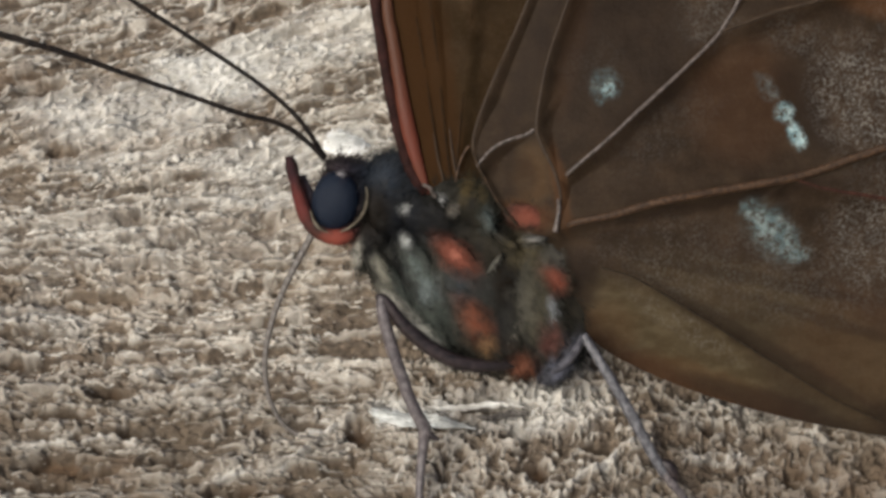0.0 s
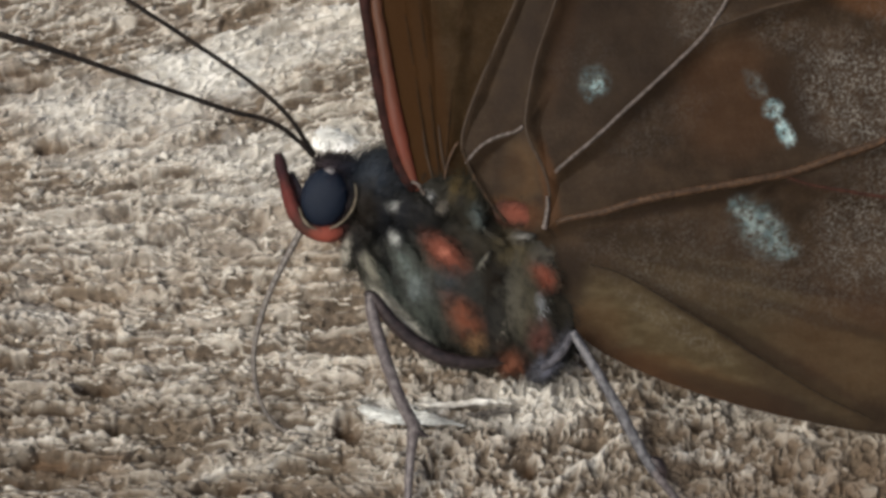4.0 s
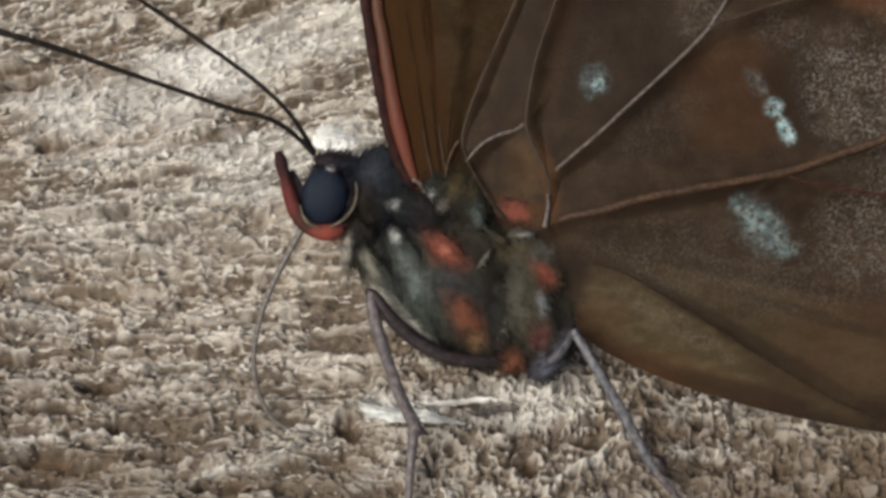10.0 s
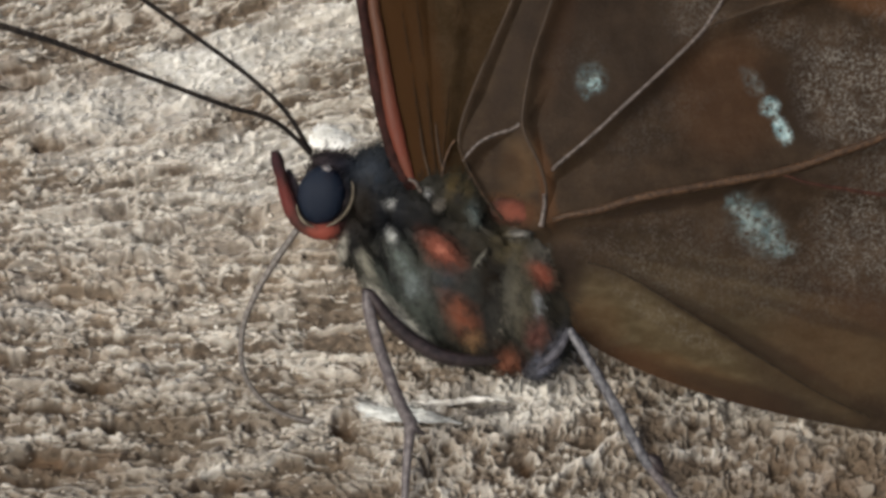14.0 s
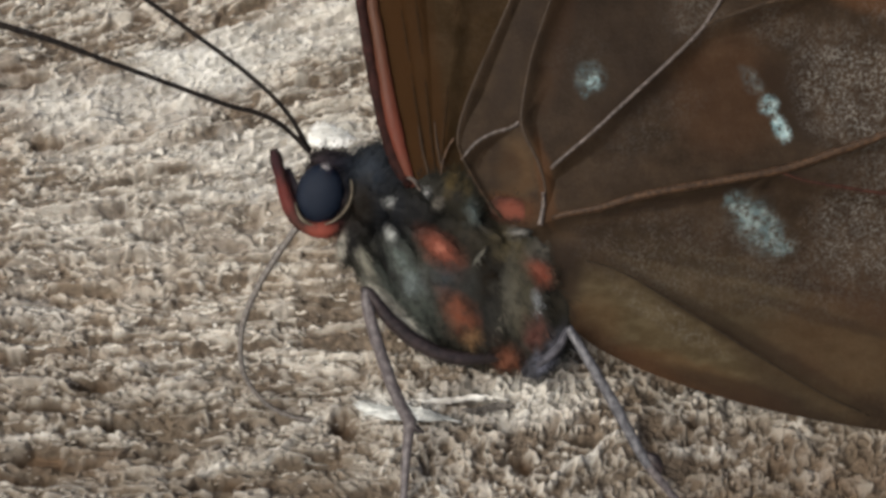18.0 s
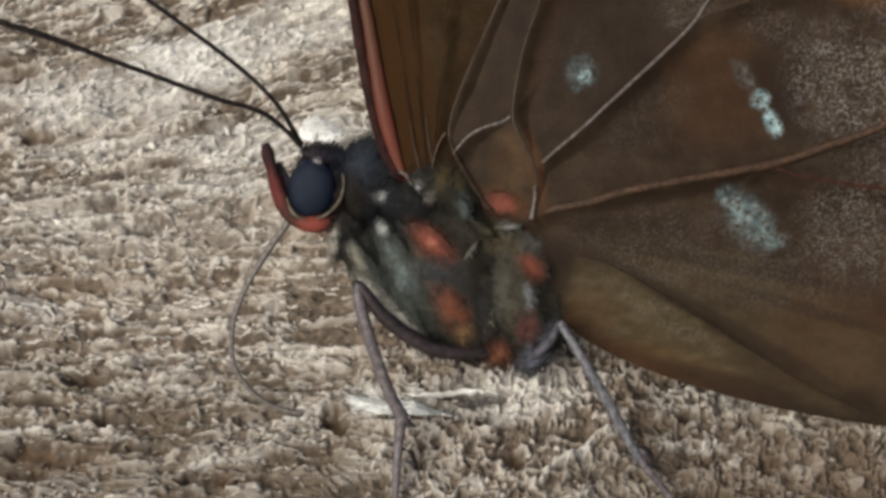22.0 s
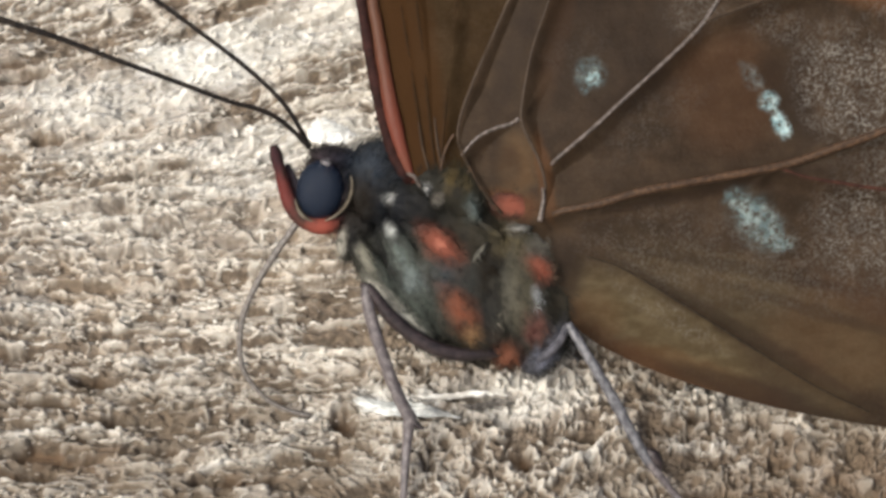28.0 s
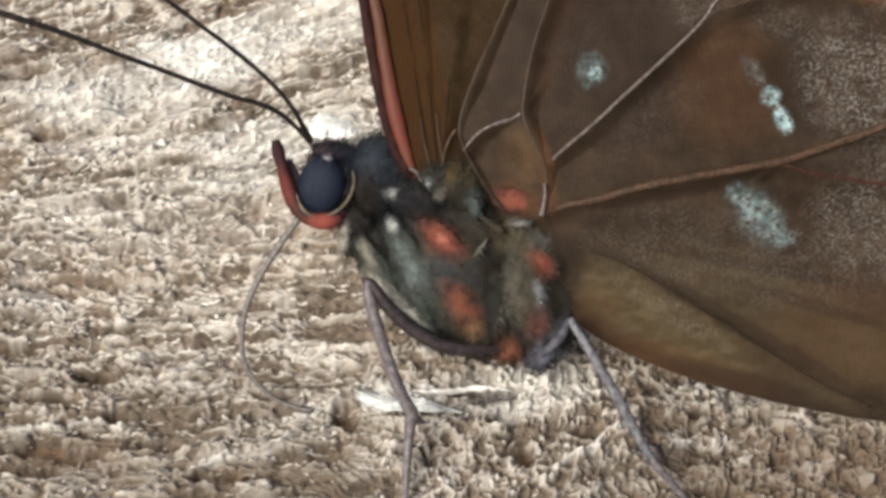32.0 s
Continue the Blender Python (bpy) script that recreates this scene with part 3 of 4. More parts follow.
def build_ground():
    gx, gy = spread(-24.5, 24.5, 0.058), spread(-13, 20.8, 0.058)
    x, y = np.meshgrid(gx, gy)
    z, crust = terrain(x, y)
    nx, ny = len(gx), len(gy)
    me = bpy.data.meshes.new("ground")
    idx = np.arange(nx * ny).reshape(ny, nx)
    quads = np.stack((idx[:-1, :-1], idx[:-1, 1:], idx[1:, 1:], idx[1:, :-1]), -1).reshape(-1)
    count = (nx - 1) * (ny - 1)
    me.vertices.add(nx * ny)
    me.vertices.foreach_set("co", np.stack((x, y, z), -1).reshape(-1).astype(np.float32) * MM)
    me.loops.add(count * 4)
    me.loops.foreach_set("vertex_index", quads.astype(np.int32))
    me.polygons.add(count)
    me.polygons.foreach_set("loop_start", np.arange(0, count * 4, 4, dtype=np.int32))
    me.polygons.foreach_set("use_smooth", np.ones(count, bool))
    crest, bare = crests(x, y)
    pale = np.maximum(blots(x, y, PALE) * (1 - bare), np.clip(0.6 * crest, 0, 0.25))
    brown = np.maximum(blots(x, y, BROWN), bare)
    for key, value in (("pale", pale), ("brown", brown), ("soil_and_shade", blots(x, y, SOIL_AND_SHADE)), ("crust", crust)):
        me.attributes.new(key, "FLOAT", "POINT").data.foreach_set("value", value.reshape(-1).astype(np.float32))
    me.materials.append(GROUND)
    me.update()
    me.validate()
    return tagged(new("ground", me), "tan crumbling weathered crust with ridges, pits and pale patches", "ground", kind="structure")


build_ground()


def height_at(x, y):
    return float(terrain(np.array([float(x)]), np.array([float(y)]))[0][0])


def build_crumbs(count):
    """Loose and half-buried crumbs all over the crust, drawn out along its layers."""
    rng = np.random.RandomState(12)
    ball = bmesh.new()
    bmesh.ops.create_uvsphere(ball, u_segments=6, v_segments=4, radius=1.0, matrix=Matrix.Rotation(radians(90), 4, "Y"))
    bmesh.ops.triangulate(ball, faces=ball.faces[:])
    ball.verts.index_update()
    unit = np.array([tuple(v.co) for v in ball.verts])
    tri = np.array([[v.index for v in f.verts] for f in ball.faces])
    ball.free()
    # chains of crumbs: long wavy ridges along the layers, curly ones where there are none
    def clear(x, y):
        return (x < 2.5) | (y < -2.0 - 0.12 * x)

    sx, sy = rng.uniform(-24, 24, 9000), rng.uniform(-12, 20.5, 9000)
    dry = terrain(sx, sy)[1]
    pick = clear(sx, sy) & (sx < -2 + 4 * rng.uniform(-1, 1, 9000)) & (rng.uniform(0, 1, 9000) < 0.3 + 0.7 * dry)
    rows = []
    for cx, cy in zip(sx[pick][:count], sy[pick][:count]):
        along = 1 - step(cx + rng.normal(0, 2.5), -6, 1)
        lean = 0.30 * step(cy, 2, 10)
        head = lean + rng.normal(0, 0.12) if along > 0.5 else rng.uniform(0, 2 * math.pi)
        girth = rng.uniform(0.045, 0.085) * (1.25 - 0.25 * along)
        veer = rng.normal(0, 0.15)
        tone = rng.uniform(-0.3, 0.35)
        for k in range(int(rng.uniform(3, 12) if along > 0.5 else rng.uniform(2, 8))):
            rows.append((cx, cy, head, girth * rng.uniform(0.65, 1.25), 1.5, tone, 0.45))
            cx, cy = cx + 1.35 * girth * math.cos(head), cy + 1.35 * girth * math.sin(head)
            if along > 0.5:
                head = lean + 0.75 * (head - lean) + rng.normal(0, 0.12)
            else:
                head += veer + rng.normal(0, 0.38)
    # and loose ones between them
    lx, ly = rng.uniform(-24, 24, 20000), rng.uniform(-12, 20.5, 20000)
    pick = clear(lx, ly) & (rng.uniform(0, 1, 20000) < 0.3 + 0.7 * terrain(lx, ly)[1])
    for cx, cy in list(zip(lx[pick], ly[pick]))[:count]:
        rows.append((cx, cy, rng.uniform(0, 6.28), 0.045 + 0.12 * rng.uniform() ** 3, rng.uniform(1, 2), rng.uniform(-0.6, 0.2), 0.2))
    rows = np.array(rows)
    rows = rows[clear(rows[:, 0], rows[:, 1])]
    x, y, turn, size, drawn_out, tone, lift = rows.T
    z, crust = terrain(x, y)
    n = len(x)
    long = size * drawn_out
    bent = rng.uniform(-0.5, 0.5, n)
    p = unit[None] * (1 + 0.22 * rng.uniform(-1, 1, (n, len(unit), 1)))
    px, py, pz = p[..., 0] * long[:, None], p[..., 1] * size[:, None], p[..., 2] * size[:, None] * 1.0
    py = py + bent[:, None] * p[..., 0] ** 2 * size[:, None]
    c, q = np.cos(turn)[:, None], np.sin(turn)[:, None]
    co = np.stack((x[:, None] + px * c - py * q, y[:, None] + px * q + py * c, z[:, None] + pz + (lift * size)[:, None]), -1)
    faces = (tri[None] + (np.arange(n) * len(unit))[:, None, None]).reshape(-1)
    me = bpy.data.meshes.new("crumbs")
    me.vertices.add(n * len(unit))
    me.vertices.foreach_set("co", co.reshape(-1).astype(np.float32) * MM)
    me.loops.add(len(faces))
    me.loops.foreach_set("vertex_index", faces.astype(np.int32))
    me.polygons.add(len(faces) // 3)
    me.polygons.foreach_set("loop_start", np.arange(0, len(faces), 3, dtype=np.int32))
    me.polygons.foreach_set("use_smooth", np.ones(len(faces) // 3, bool))
    dry = np.clip(crust * 0.4 + 0.66 + tone + rng.uniform(-0.1, 0.1, n), 0, 1)
    for key, value in (("pale", blots(x, y, PALE)), ("brown", blots(x, y, BROWN)), ("soil_and_shade", blots(x, y, SOIL_AND_SHADE)), ("crust", dry)):
        me.attributes.new(key, "FLOAT", "POINT").data.foreach_set("value", np.repeat(value, len(unit)).astype(np.float32))
    me.materials.append(GROUND)
    me.update()
    me.validate()
    return tagged(new("crumbs", me), "small tan crumbs of dry crust scattered over the ground", "crumbs", kind="stuff")


build_crumbs(1500)


def splinter(x, y, turn, long, wide, material, label, name, lift=0.1, category="splinter"):
    """A thin, frayed sliver lying on the ground (mm)."""
    rng = random.Random(int(x * 10 + y))
    n = 24
    pts, radii = [], []
    for i in range(n):
        t = i / (n - 1) - 0.5
        px, py = t * long, rng.uniform(-0.05, 0.05) + 0.12 * math.sin(6 * t)
        pts.append(Vector((px, py, 0.0)) * MM)
        radii.append(wide * (1 - abs(2 * t) ** 3) * rng.uniform(0.75, 1.1) * MM + 0.02 * MM)
    verts, faces = tube(pts, radii, 8, 0.18, 3, flat=0.45)
    ob = new(name, mesh_of(name, verts, faces, material, False))
    top = max(height_at(x + k * long * math.cos(radians(turn)), y + k * long * math.sin(radians(turn))) for k in (-0.4, -0.3, -0.2, -0.1, 0.0, 0.1, 0.2, 0.3, 0.4))
    ob.matrix_world = pose(x * MM, y * MM, (top + lift) * MM, 0, 0, turn)
    return tagged(ob, label, category)


splinter(0.81, -4.85, -1, 4.5, 0.22, SPLINTER, "thin pale grey wood splinter lying on the crust", "splinter", 0.22)
# grey splinter, coloured darker to act as the first one's shade
splinter(2.05, -5.35, 1, 2.6, 0.26, SHADED_WOOD, "short grey wood splinter, darkened to stand in for the shade below another", "splinter", 0.28)


def flake(x, y, long, wide, turn, label):
    """A thin chalky flake with a ragged outline, draped over the crust (mm)."""
    rng = random.Random(8)
    rings, m = 9, 48
    edge = [1 + 0.22 * math.sin(3 * g + 1) * rng.uniform(0.4, 1) + rng.uniform(-0.14, 0.10) for g in np.linspace(0, 2 * math.pi, m, False)]
    c, q = math.cos(radians(turn)), math.sin(radians(turn))
    px, py, up = [], [], []
    for under in (0, 1):
        for k in range(rings):
            for i in range(m):
                g, t = 2 * math.pi * i / m, (k + 0.2) / (rings - 0.8)
                u, v = long * t * edge[i] * math.cos(g), wide * t * edge[i] * math.sin(g)
                px.append(u * c - v * q)
                py.append(u * q + v * c)
                up.append(0.0 if under else 0.10 * (1 - t ** 3) + 0.04)
    h = [terrain(np.array(px) * 1.0 + x + a, np.array(py) + y + b)[0] for a in (-0.2, 0, 0.2) for b in (-0.2, 0, 0.2)]
    pz = np.max(h, 0) + np.array(up)
    verts = [Vector(v) * MM for v in zip(px, py, pz)]
    faces = []
    for base in (0, rings * m):
        for k in range(rings - 1):
            for i in range(m):
                f = (base + k * m + i, base + (k + 1) * m + i, base + (k + 1) * m + (i + 1) % m, base + k * m + (i + 1) % m)
                faces.append(f if base == 0 else f[::-1])
        f = tuple(base + i for i in range(m))
        faces.append(f if base == 0 else f[::-1])
    e = (rings - 1) * m
    faces += [(e + i, e + i + rings * m, e + (i + 1) % m + rings * m, e + (i + 1) % m) for i in range(m)]
    ob = new("white_flake", mesh_of("white_flake", verts, faces, FLAKE))
    ob.location = (x * MM, y * MM, 0)
    return tagged(ob, label, "flake")


flake(-1.8, -5.7, 2.3, 0.44, -8, "flat white chalky flake under the butterfly")


def tuft(x, y, wide, deep, count):
    """A fluffy tuft of short white fibres on the crust (mm)."""
    rng = random.Random(15)
    roots, normals = [], []
    for _ in range(count):
        g, d = rng.uniform(0, 2 * math.pi), math.sqrt(rng.random()) * rng.uniform(0.6, 1.0)
        u, v = wide * d * math.cos(g), deep * d * math.sin(g)
        roots.append(Vector((u, v, height_at(x + u, y + v) + 0.55 * (1 - d * d) + 0.02)) * MM)
        normals.append(Vector((rng.gauss(0, 0.6), rng.gauss(0, 0.6), 1)).normalized())
    m, rings = 40, 10
    body, quads = [], []
    for k in range(rings):
        for i in range(m):
            g, t = 2 * math.pi * i / m, (k + 0.15) / (rings - 1)
            u, v = wide * t * math.cos(g) * rng.uniform(0.94, 1.06), deep * t * math.sin(g) * rng.uniform(0.94, 1.06)
            body.append(Vector((u, v, height_at(x + u, y + v) + 0.5 * (1 - t * t) * rng.uniform(0.97, 1.03) - 0.06)) * MM)
    for k in range(rings - 1):
        quads += [(k * m + i, (k + 1) * m + i, (k + 1) * m + (i + 1) % m, k * m + (i + 1) % m) for i in range(m)]
    quads.append(tuple(range(m)))
    ob = new("white_tuft", mesh_of("white_tuft", body, quads, WHITE))
    ob.location = (x * MM, y * MM, 0)
    verts, faces = strands(roots, normals, Vector((0.2, -0.1, 0.5)), 0.2, 0.03, 6, 0.5)
    part("fuzz", mesh_of("fuzz", verts, faces, WHITE, False), ob, kind="stuff")
    return tagged(ob, "small fluffy tuft of white fibres on the crust", "tuft")


tuft(-5.5, 10.3, 1.25, 0.6, 300)


# ---- the butterfly ----
butterfly = new("butterfly")
butterfly.matrix_world = pose(0, 0, HEIGHT * MM, -LEAN)
tagged(butterfly, "brown butterfly with closed wings and orange-red body spots", "butterfly")


def crease(p, line, steep=20.0, gentle=60.0):
    """How high a membrane stands at points p beside a vein: it falls off gently on one side and steeply on the other."""
    a, b = line[:-1], line[1:]
    ab = b - a
    out = []
    for q in np.array_split(p, max(1, len(p) // 8000)):
        t = np.clip(((q[:, None, :] - a) * ab).sum(-1) / (ab * ab).sum(-1), 0, 1)
        off = q[:, None, :] - (a + t[..., None] * ab)
        d = np.linalg.norm(off, axis=-1)
        k = d.argmin(1)
        row = np.arange(len(q))
        lower = 0.5 + 0.5 * np.tanh(3.0 * off[row, k].sum(1) / np.maximum(d[row, k], 1.0))
        out.append(np.exp(-(d[row, k] / (gentle + (steep - gentle) * lower)) ** 2))
    return np.concatenate(out)


def wing(name, base, outline, ridges, material, label, out, far=1.0, rings=110, shift=0.0, marks=None, cup=0.17, rim_points=220):
    """A thin cupped wing: rings of points from its base to its outline. out: mm from the middle plane at the base and far from it."""
    rim = smooth(outline + [outline[0]], rim_points)[:-1]
    t = np.linspace(0, 1, rings) ** 1.4
    p = (np.array(base) + (rim[None] - np.array(base)) * t[1:, None, None]).reshape(-1, 2)
    p = np.vstack(([base], p))
    lines = [smooth(r, 40)[:, :2] for r in ridges]
    high = np.max([crease(p, ln) for ln in lines], 0)
    away = np.linalg.norm(p - np.array(base), axis=1)
    w = out[1] + (out[0] - out[1]) * np.exp(-(away / 480) ** 2) - cup * (1 - high)
    w += 0.10 * (layers(p[:, 0] / 110, p[:, 1] / 110, 7) - 0.5) + 0.02 * (layers(p[:, 0] / 14, p[:, 1] / 14, 9, 2) - 0.5)
    verts = [side(a + shift, b, v) for (a, b), v in zip(p, w)]
    if far < 0:
        verts = [Vector((v.x, -v.y, v.z)) for v in verts]
    thick = Vector((0, 0.05 * MM * far, 0))
    n, m = len(verts), len(rim)
    verts += [v + thick for v in verts]
    faces = []
    for r in range(rings - 1):
        for k in range(m):
            k2 = (k + 1) % m
            if r == 0:
                f = (0, 1 + k, 1 + k2)
            else:
                f = (1 + (r - 1) * m + k, 1 + r * m + k, 1 + r * m + k2, 1 + (r - 1) * m + k2)
            faces += [f, tuple(i + n for i in reversed(f))]
    e = 1 + (rings - 2) * m
    faces += [(e + k, e + k + n, e + (k + 1) % m + n, e + (k + 1) % m) for k in range(m)]
    values = {key: np.zeros(len(verts)) for key in ("spot", "frost", "olive", "warm", "dark_and_shade")}
    q = p + 13 * (np.stack((layers(p[:, 0] / 22, p[:, 1] / 22, 33, 3), layers(p[:, 0] / 22, p[:, 1] / 22, 37, 3)), 1) - 0.5)
    for key, places in (marks or {}).items():
        v = np.zeros(n)
        for o in places:
            v = np.maximum(v, oval(q, *o[:5]) * o[5])
        values[key] = np.concatenate((v, v))
    return part(name, mesh_of(name, verts, faces, material, **values), butterfly, label), lambda a, b: out[1] + (out[0] - out[1]) * math.exp(-(math.hypot(a - base[0], b - base[1]) / 480) ** 2)


def vein(on, points, radii, material, label="", lift=0.03, n=60):
    ob, level = on
    k = np.interp(np.linspace(0, 1, len(points)), np.linspace(0, 1, len(radii)), radii)
    return rod("vein", [(a, b, level(a, b) + lift, r) for (a, b), r in zip(points, k)], material, ob, label, n, 10, 0.10, flat=0.6)


# hindwing, the outer of the closed pair
HIND_OUT = [(905, 5), (862, 92), (835, 155), (815, 210), (810, 255), (830, 300), (860, 350), (900, 392), (950, 425), (985, 500), (1005, 560), (1040, 605),
            (1130, 653), (1250, 697), (1400, 736), (1568, 765), (1720, 778), (1950, 750), (2200, 640), (2420, 420), (2500, 120), (2420, -250), (2150, -560), (1750, -720),
            (1350, -650), (1080, -400), (960, -140)]
V_COSTAL = [(812, 262), (814, 225), (838, 155), (868, 85), (905, 0), (960, -140), (1080, -390)]
V_HUMERAL = [(818, 284), (834, 264), (852, 248), (880, 235), (905, 228), (920, 218)]
V_SUB = [(958, 398), (967, 340), (955, 290), (935, 250), (924, 215), (932, 150), (948, 80), (976, 0), (1030, -160), (1150, -420)]
V_CELL = [(976, 300), (998, 280), (1048, 238), (1095, 194), (1145, 148), (1202, 95), (1245, 51), (1263, 22), (1278, -2), (1330, -120), (1420, -350)]
V_CELL_B = [(1248, 46), (1300, 27), (1360, 6), (1450, -20), (1700, -120)]
V_MAIN = [(978, 388), (1010, 379), (1060, 370), (1120, 352), (1200, 335), (1300, 318), (1400, 298), (1480, 270), (1568, 239), (1800, 141), (2200, 60)]
V_MAIN_B = [(1378, 305), (1430, 322), (1500, 334), (1568, 344), (1800, 370), (2300, 400)]
V_FOLD = [(1040, 463), (1090, 478), (1150, 510), (1250, 572), (1350, 635), (1450, 695), (1540, 738)]
V_EDGE = [(812, 258), (828, 296), (856, 345), (890, 388)]
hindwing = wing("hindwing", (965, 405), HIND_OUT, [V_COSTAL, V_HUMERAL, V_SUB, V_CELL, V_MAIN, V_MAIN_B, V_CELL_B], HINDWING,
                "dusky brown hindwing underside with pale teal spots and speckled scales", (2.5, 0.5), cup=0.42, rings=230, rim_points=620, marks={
                    "spot": [(1045, 138, 30, 32, 20, 0.22), (1051, 146, 17, 14, -35, 0.75), (1040, 160, 10, 18, 20, 0.3), (1364, 188, 16, 22, -30, 0.9), (1384, 228, 13, 28, -25, 1.3), (1332, 145, 16, 34, -35, 0.15),
                             (1342, 396, 34, 66, -42, 0.46), (1312, 362, 32, 20, 10, 0.40), (1378, 436, 34, 22, 15, 0.42), (1340, 400, 46, 72, -40, 0.14)],
                    "frost": [(1535, 162, 140, 112, 30, 0.9), (1380, 50, 60, 40, 0, 0.3), (1540, 415, 120, 110, 0, 0.62), (1480, 210, 70, 60, 0, 0.5), (1300, 470, 300, 90, 10, 0.24), (1190, 570, 130, 24, 32, 0.3), (1900, 200, 420, 420, 0, 0.8),
                              (1150, 225, 130, 50, -35, 0.14), (1020, 100, 70, 60, 0, 0.08), (1230, 20, 60, 60, 0, 0.35)],
                    "olive": [(1190, 596, 200, 58, 29, 0.56), (1110, 548, 120, 66, 25, 0.48), (1400, 680, 160, 42, 24, 0.2), (915, 300, 42, 60, 0, 0.28), (1330, 540, 270, 75, 22, 0.25), (1530, 640, 110, 70, 15, 0.26)],
                    "warm": [(1290, 170, 110, 120, 0, 0.18), (1230, 672, 200, 34, 19, 0.22), (1050, 570, 60, 50, 30, 0.12), (1548, -6, 105, 36, 12, 0.34), (1500, 600, 150, 110, 10, 0.10), (905, 372, 56, 32, 10, 0.35), (915, 300, 40, 56, 0, 0.2), (965, 320, 16, 90, -10, 0.3), (990, 60, 26, 150, 12, 0.12)],
                    # dark marks; the narrow ones along veins, fold and pleats paint their shade
                    "dark_and_shade": [(895, 300, 30, 45, 0, 0.45), (1240, 348, 260, 14, -11, 0.5), (920, 80, 26, 200, 20, 0.5), (1395, 175, 42, 100, -28, 0.7), (1000, 480, 40, 60, 0, 0.6), (1300, 588, 270, 18, 30, 0.5), (1150, 425, 160, 30, 8, 0.35), (1290, 480, 290, 13, 11, 0.5), (1450, 560, 200, 12, 16, 0.4), (1400, 330, 60, 60, 0, 0.25), (1330, 700, 170, 24, 17, 0.6), (1080, 90, 150, 170, 0, 0.5), (1270, 200, 110, 100, 0, 0.2), (1400, 120, 60, 60, 0, 0.4)]})
vein(hindwing, V_COSTAL, (2.2, 2.4), VEIN_SOFT, "brown raised leading edge vein", -0.01)
vein(hindwing, V_EDGE, (3.0, 3.0), VEIN_DARK, lift=0.0)
vein(hindwing, V_HUMERAL, (2.0, 3.0, 3.5), VEIN_PALE, lift=0.01)
vein(hindwing, V_SUB, (2.5, 3.0, 2.2, 2.2), VEIN_SOFT, lift=-0.01)
vein(hindwing, [(957, 400), (961, 380), (964, 358), (962, 342)], (4.5, 2.5), VEIN_PALE, "shiny pale vein root", 0.14, 20)
vein(hindwing, V_CELL, (3.0, 3.6), VEIN_PALE, "shiny pale cell vein")
vein(hindwing, V_CELL_B, (3.5, 3.5), VEIN_SOFT, lift=0.0)
vein(hindwing, V_MAIN, (4.5, 7.0, 7.5, 7.5, 7.5), VEIN_BROWN, "thick brown main vein")
vein(hindwing, V_MAIN_B, (2.0, 3.5, 4.0), VEIN_RUST, lift=0.0)
vein(hindwing, V_FOLD, (1.0, 1.8, 2.0, 1.6), FOLD_DARK, "dark fold line", 0.0)

# forewing, mostly covered, with its rust-red leading edge
FORE_OUT = [(765, 345), (728, 330), (706, 300), (688, 255), (672, 190), (655, 100), (645, 40), (640, 0), (628, -200), (650, -600), (760, -1150), (960, -1600),
            (1200, -1850), (1420, -1800), (1560, -1450), (1640, -1000), (1600, -560), (1400, -250), (1150, 60), (960, 300), (850, 380)]
F_COSTA = [(733, 332), (716, 285), (702, 235), (690, 180), (678, 110), (668, 50), (660, 0), (648, -200), (670, -600)]
F_SUB = [(765, 335), (752, 270), (740, 200), (728, 120), (715, 40), (705, -30), (690, -300)]
F_RAD = [(778, 330), (768, 270), (760, 200), (752, 120), (742, 40), (735, -30), (725, -300)]
F_MID = [(790, 325), (784, 280), (790, 200), (800, 100), (812, 0), (840, -200)]
forewing = wing("forewing", (790, 320), FORE_OUT, [F_COSTA, F_SUB, F_RAD, F_MID], FOREWING, "brown forewing underside with a rust-red leading edge",
                (1.5, 0.3), rings=90, cup=0.3, marks={"warm": [(700, 130, 60, 330, -6, 0.9), (745, 180, 46, 300, -6, 0.75), (775, 260, 20, 90, 0, 0.4)]})
vein(forewing, F_COSTA, (4.0, 10.0, 13.0, 13.0, 12.0, 11.0, 10.0, 10.0, 10.0), COSTA_RED, "rounded rust-red leading edge")
vein(forewing, FORE_OUT[1:11], (9.0, 11.0), DARK_EDGE, "dark outer rim", 0.0)
for line in (F_SUB, F_RAD, F_MID):
    vein(forewing, line, (3.0, 2.0), VEIN_FORE, lift=-0.02)
vein(forewing, [(742, 225), (748, 265), (757, 300), (765, 335)], (1.0, 2.4), VEIN_SOFT, "shiny vein root", 0.04, 24)
vein(forewing, [(806, 246), (797, 258), (786, 285), (781, 318), (786, 345)], (3.2, 1.8, 2.0, 1.4), VEIN_BROWN, "shiny vein root", 0.16, 24)
for line in ([(770, 215), (776, 265), (785, 310), (790, 338)], [(838, 300), (824, 325), (815, 348)]):
    vein(forewing, line, (1.2, 2.4, 2.0), VEIN_SOFT, "thin brown vein root", 0.05, 20)
vein(forewing, [(722, 315), (735, 322), (745, 340)], (3.0, 4.0), VEIN_PALE, "shiny pale vein root", 0.12, 16)
wing("forewing", (790, 320), FORE_OUT, [F_COSTA, F_SUB], FOREWING, "brown forewing of the far side", (1.2, 0.1), -1.0, 40, 2.0)
wing("hindwing", (965, 405), HIND_OUT, [V_SUB, V_MAIN], HINDWING, "brown hindwing of the far side", (1.6, 0.05), -1.0, 40, 6.0)

# body
lump("abdomen", (1140, 535, 0, 200, 62, 1.1, -10), butterfly, "brown abdomen between the wings")
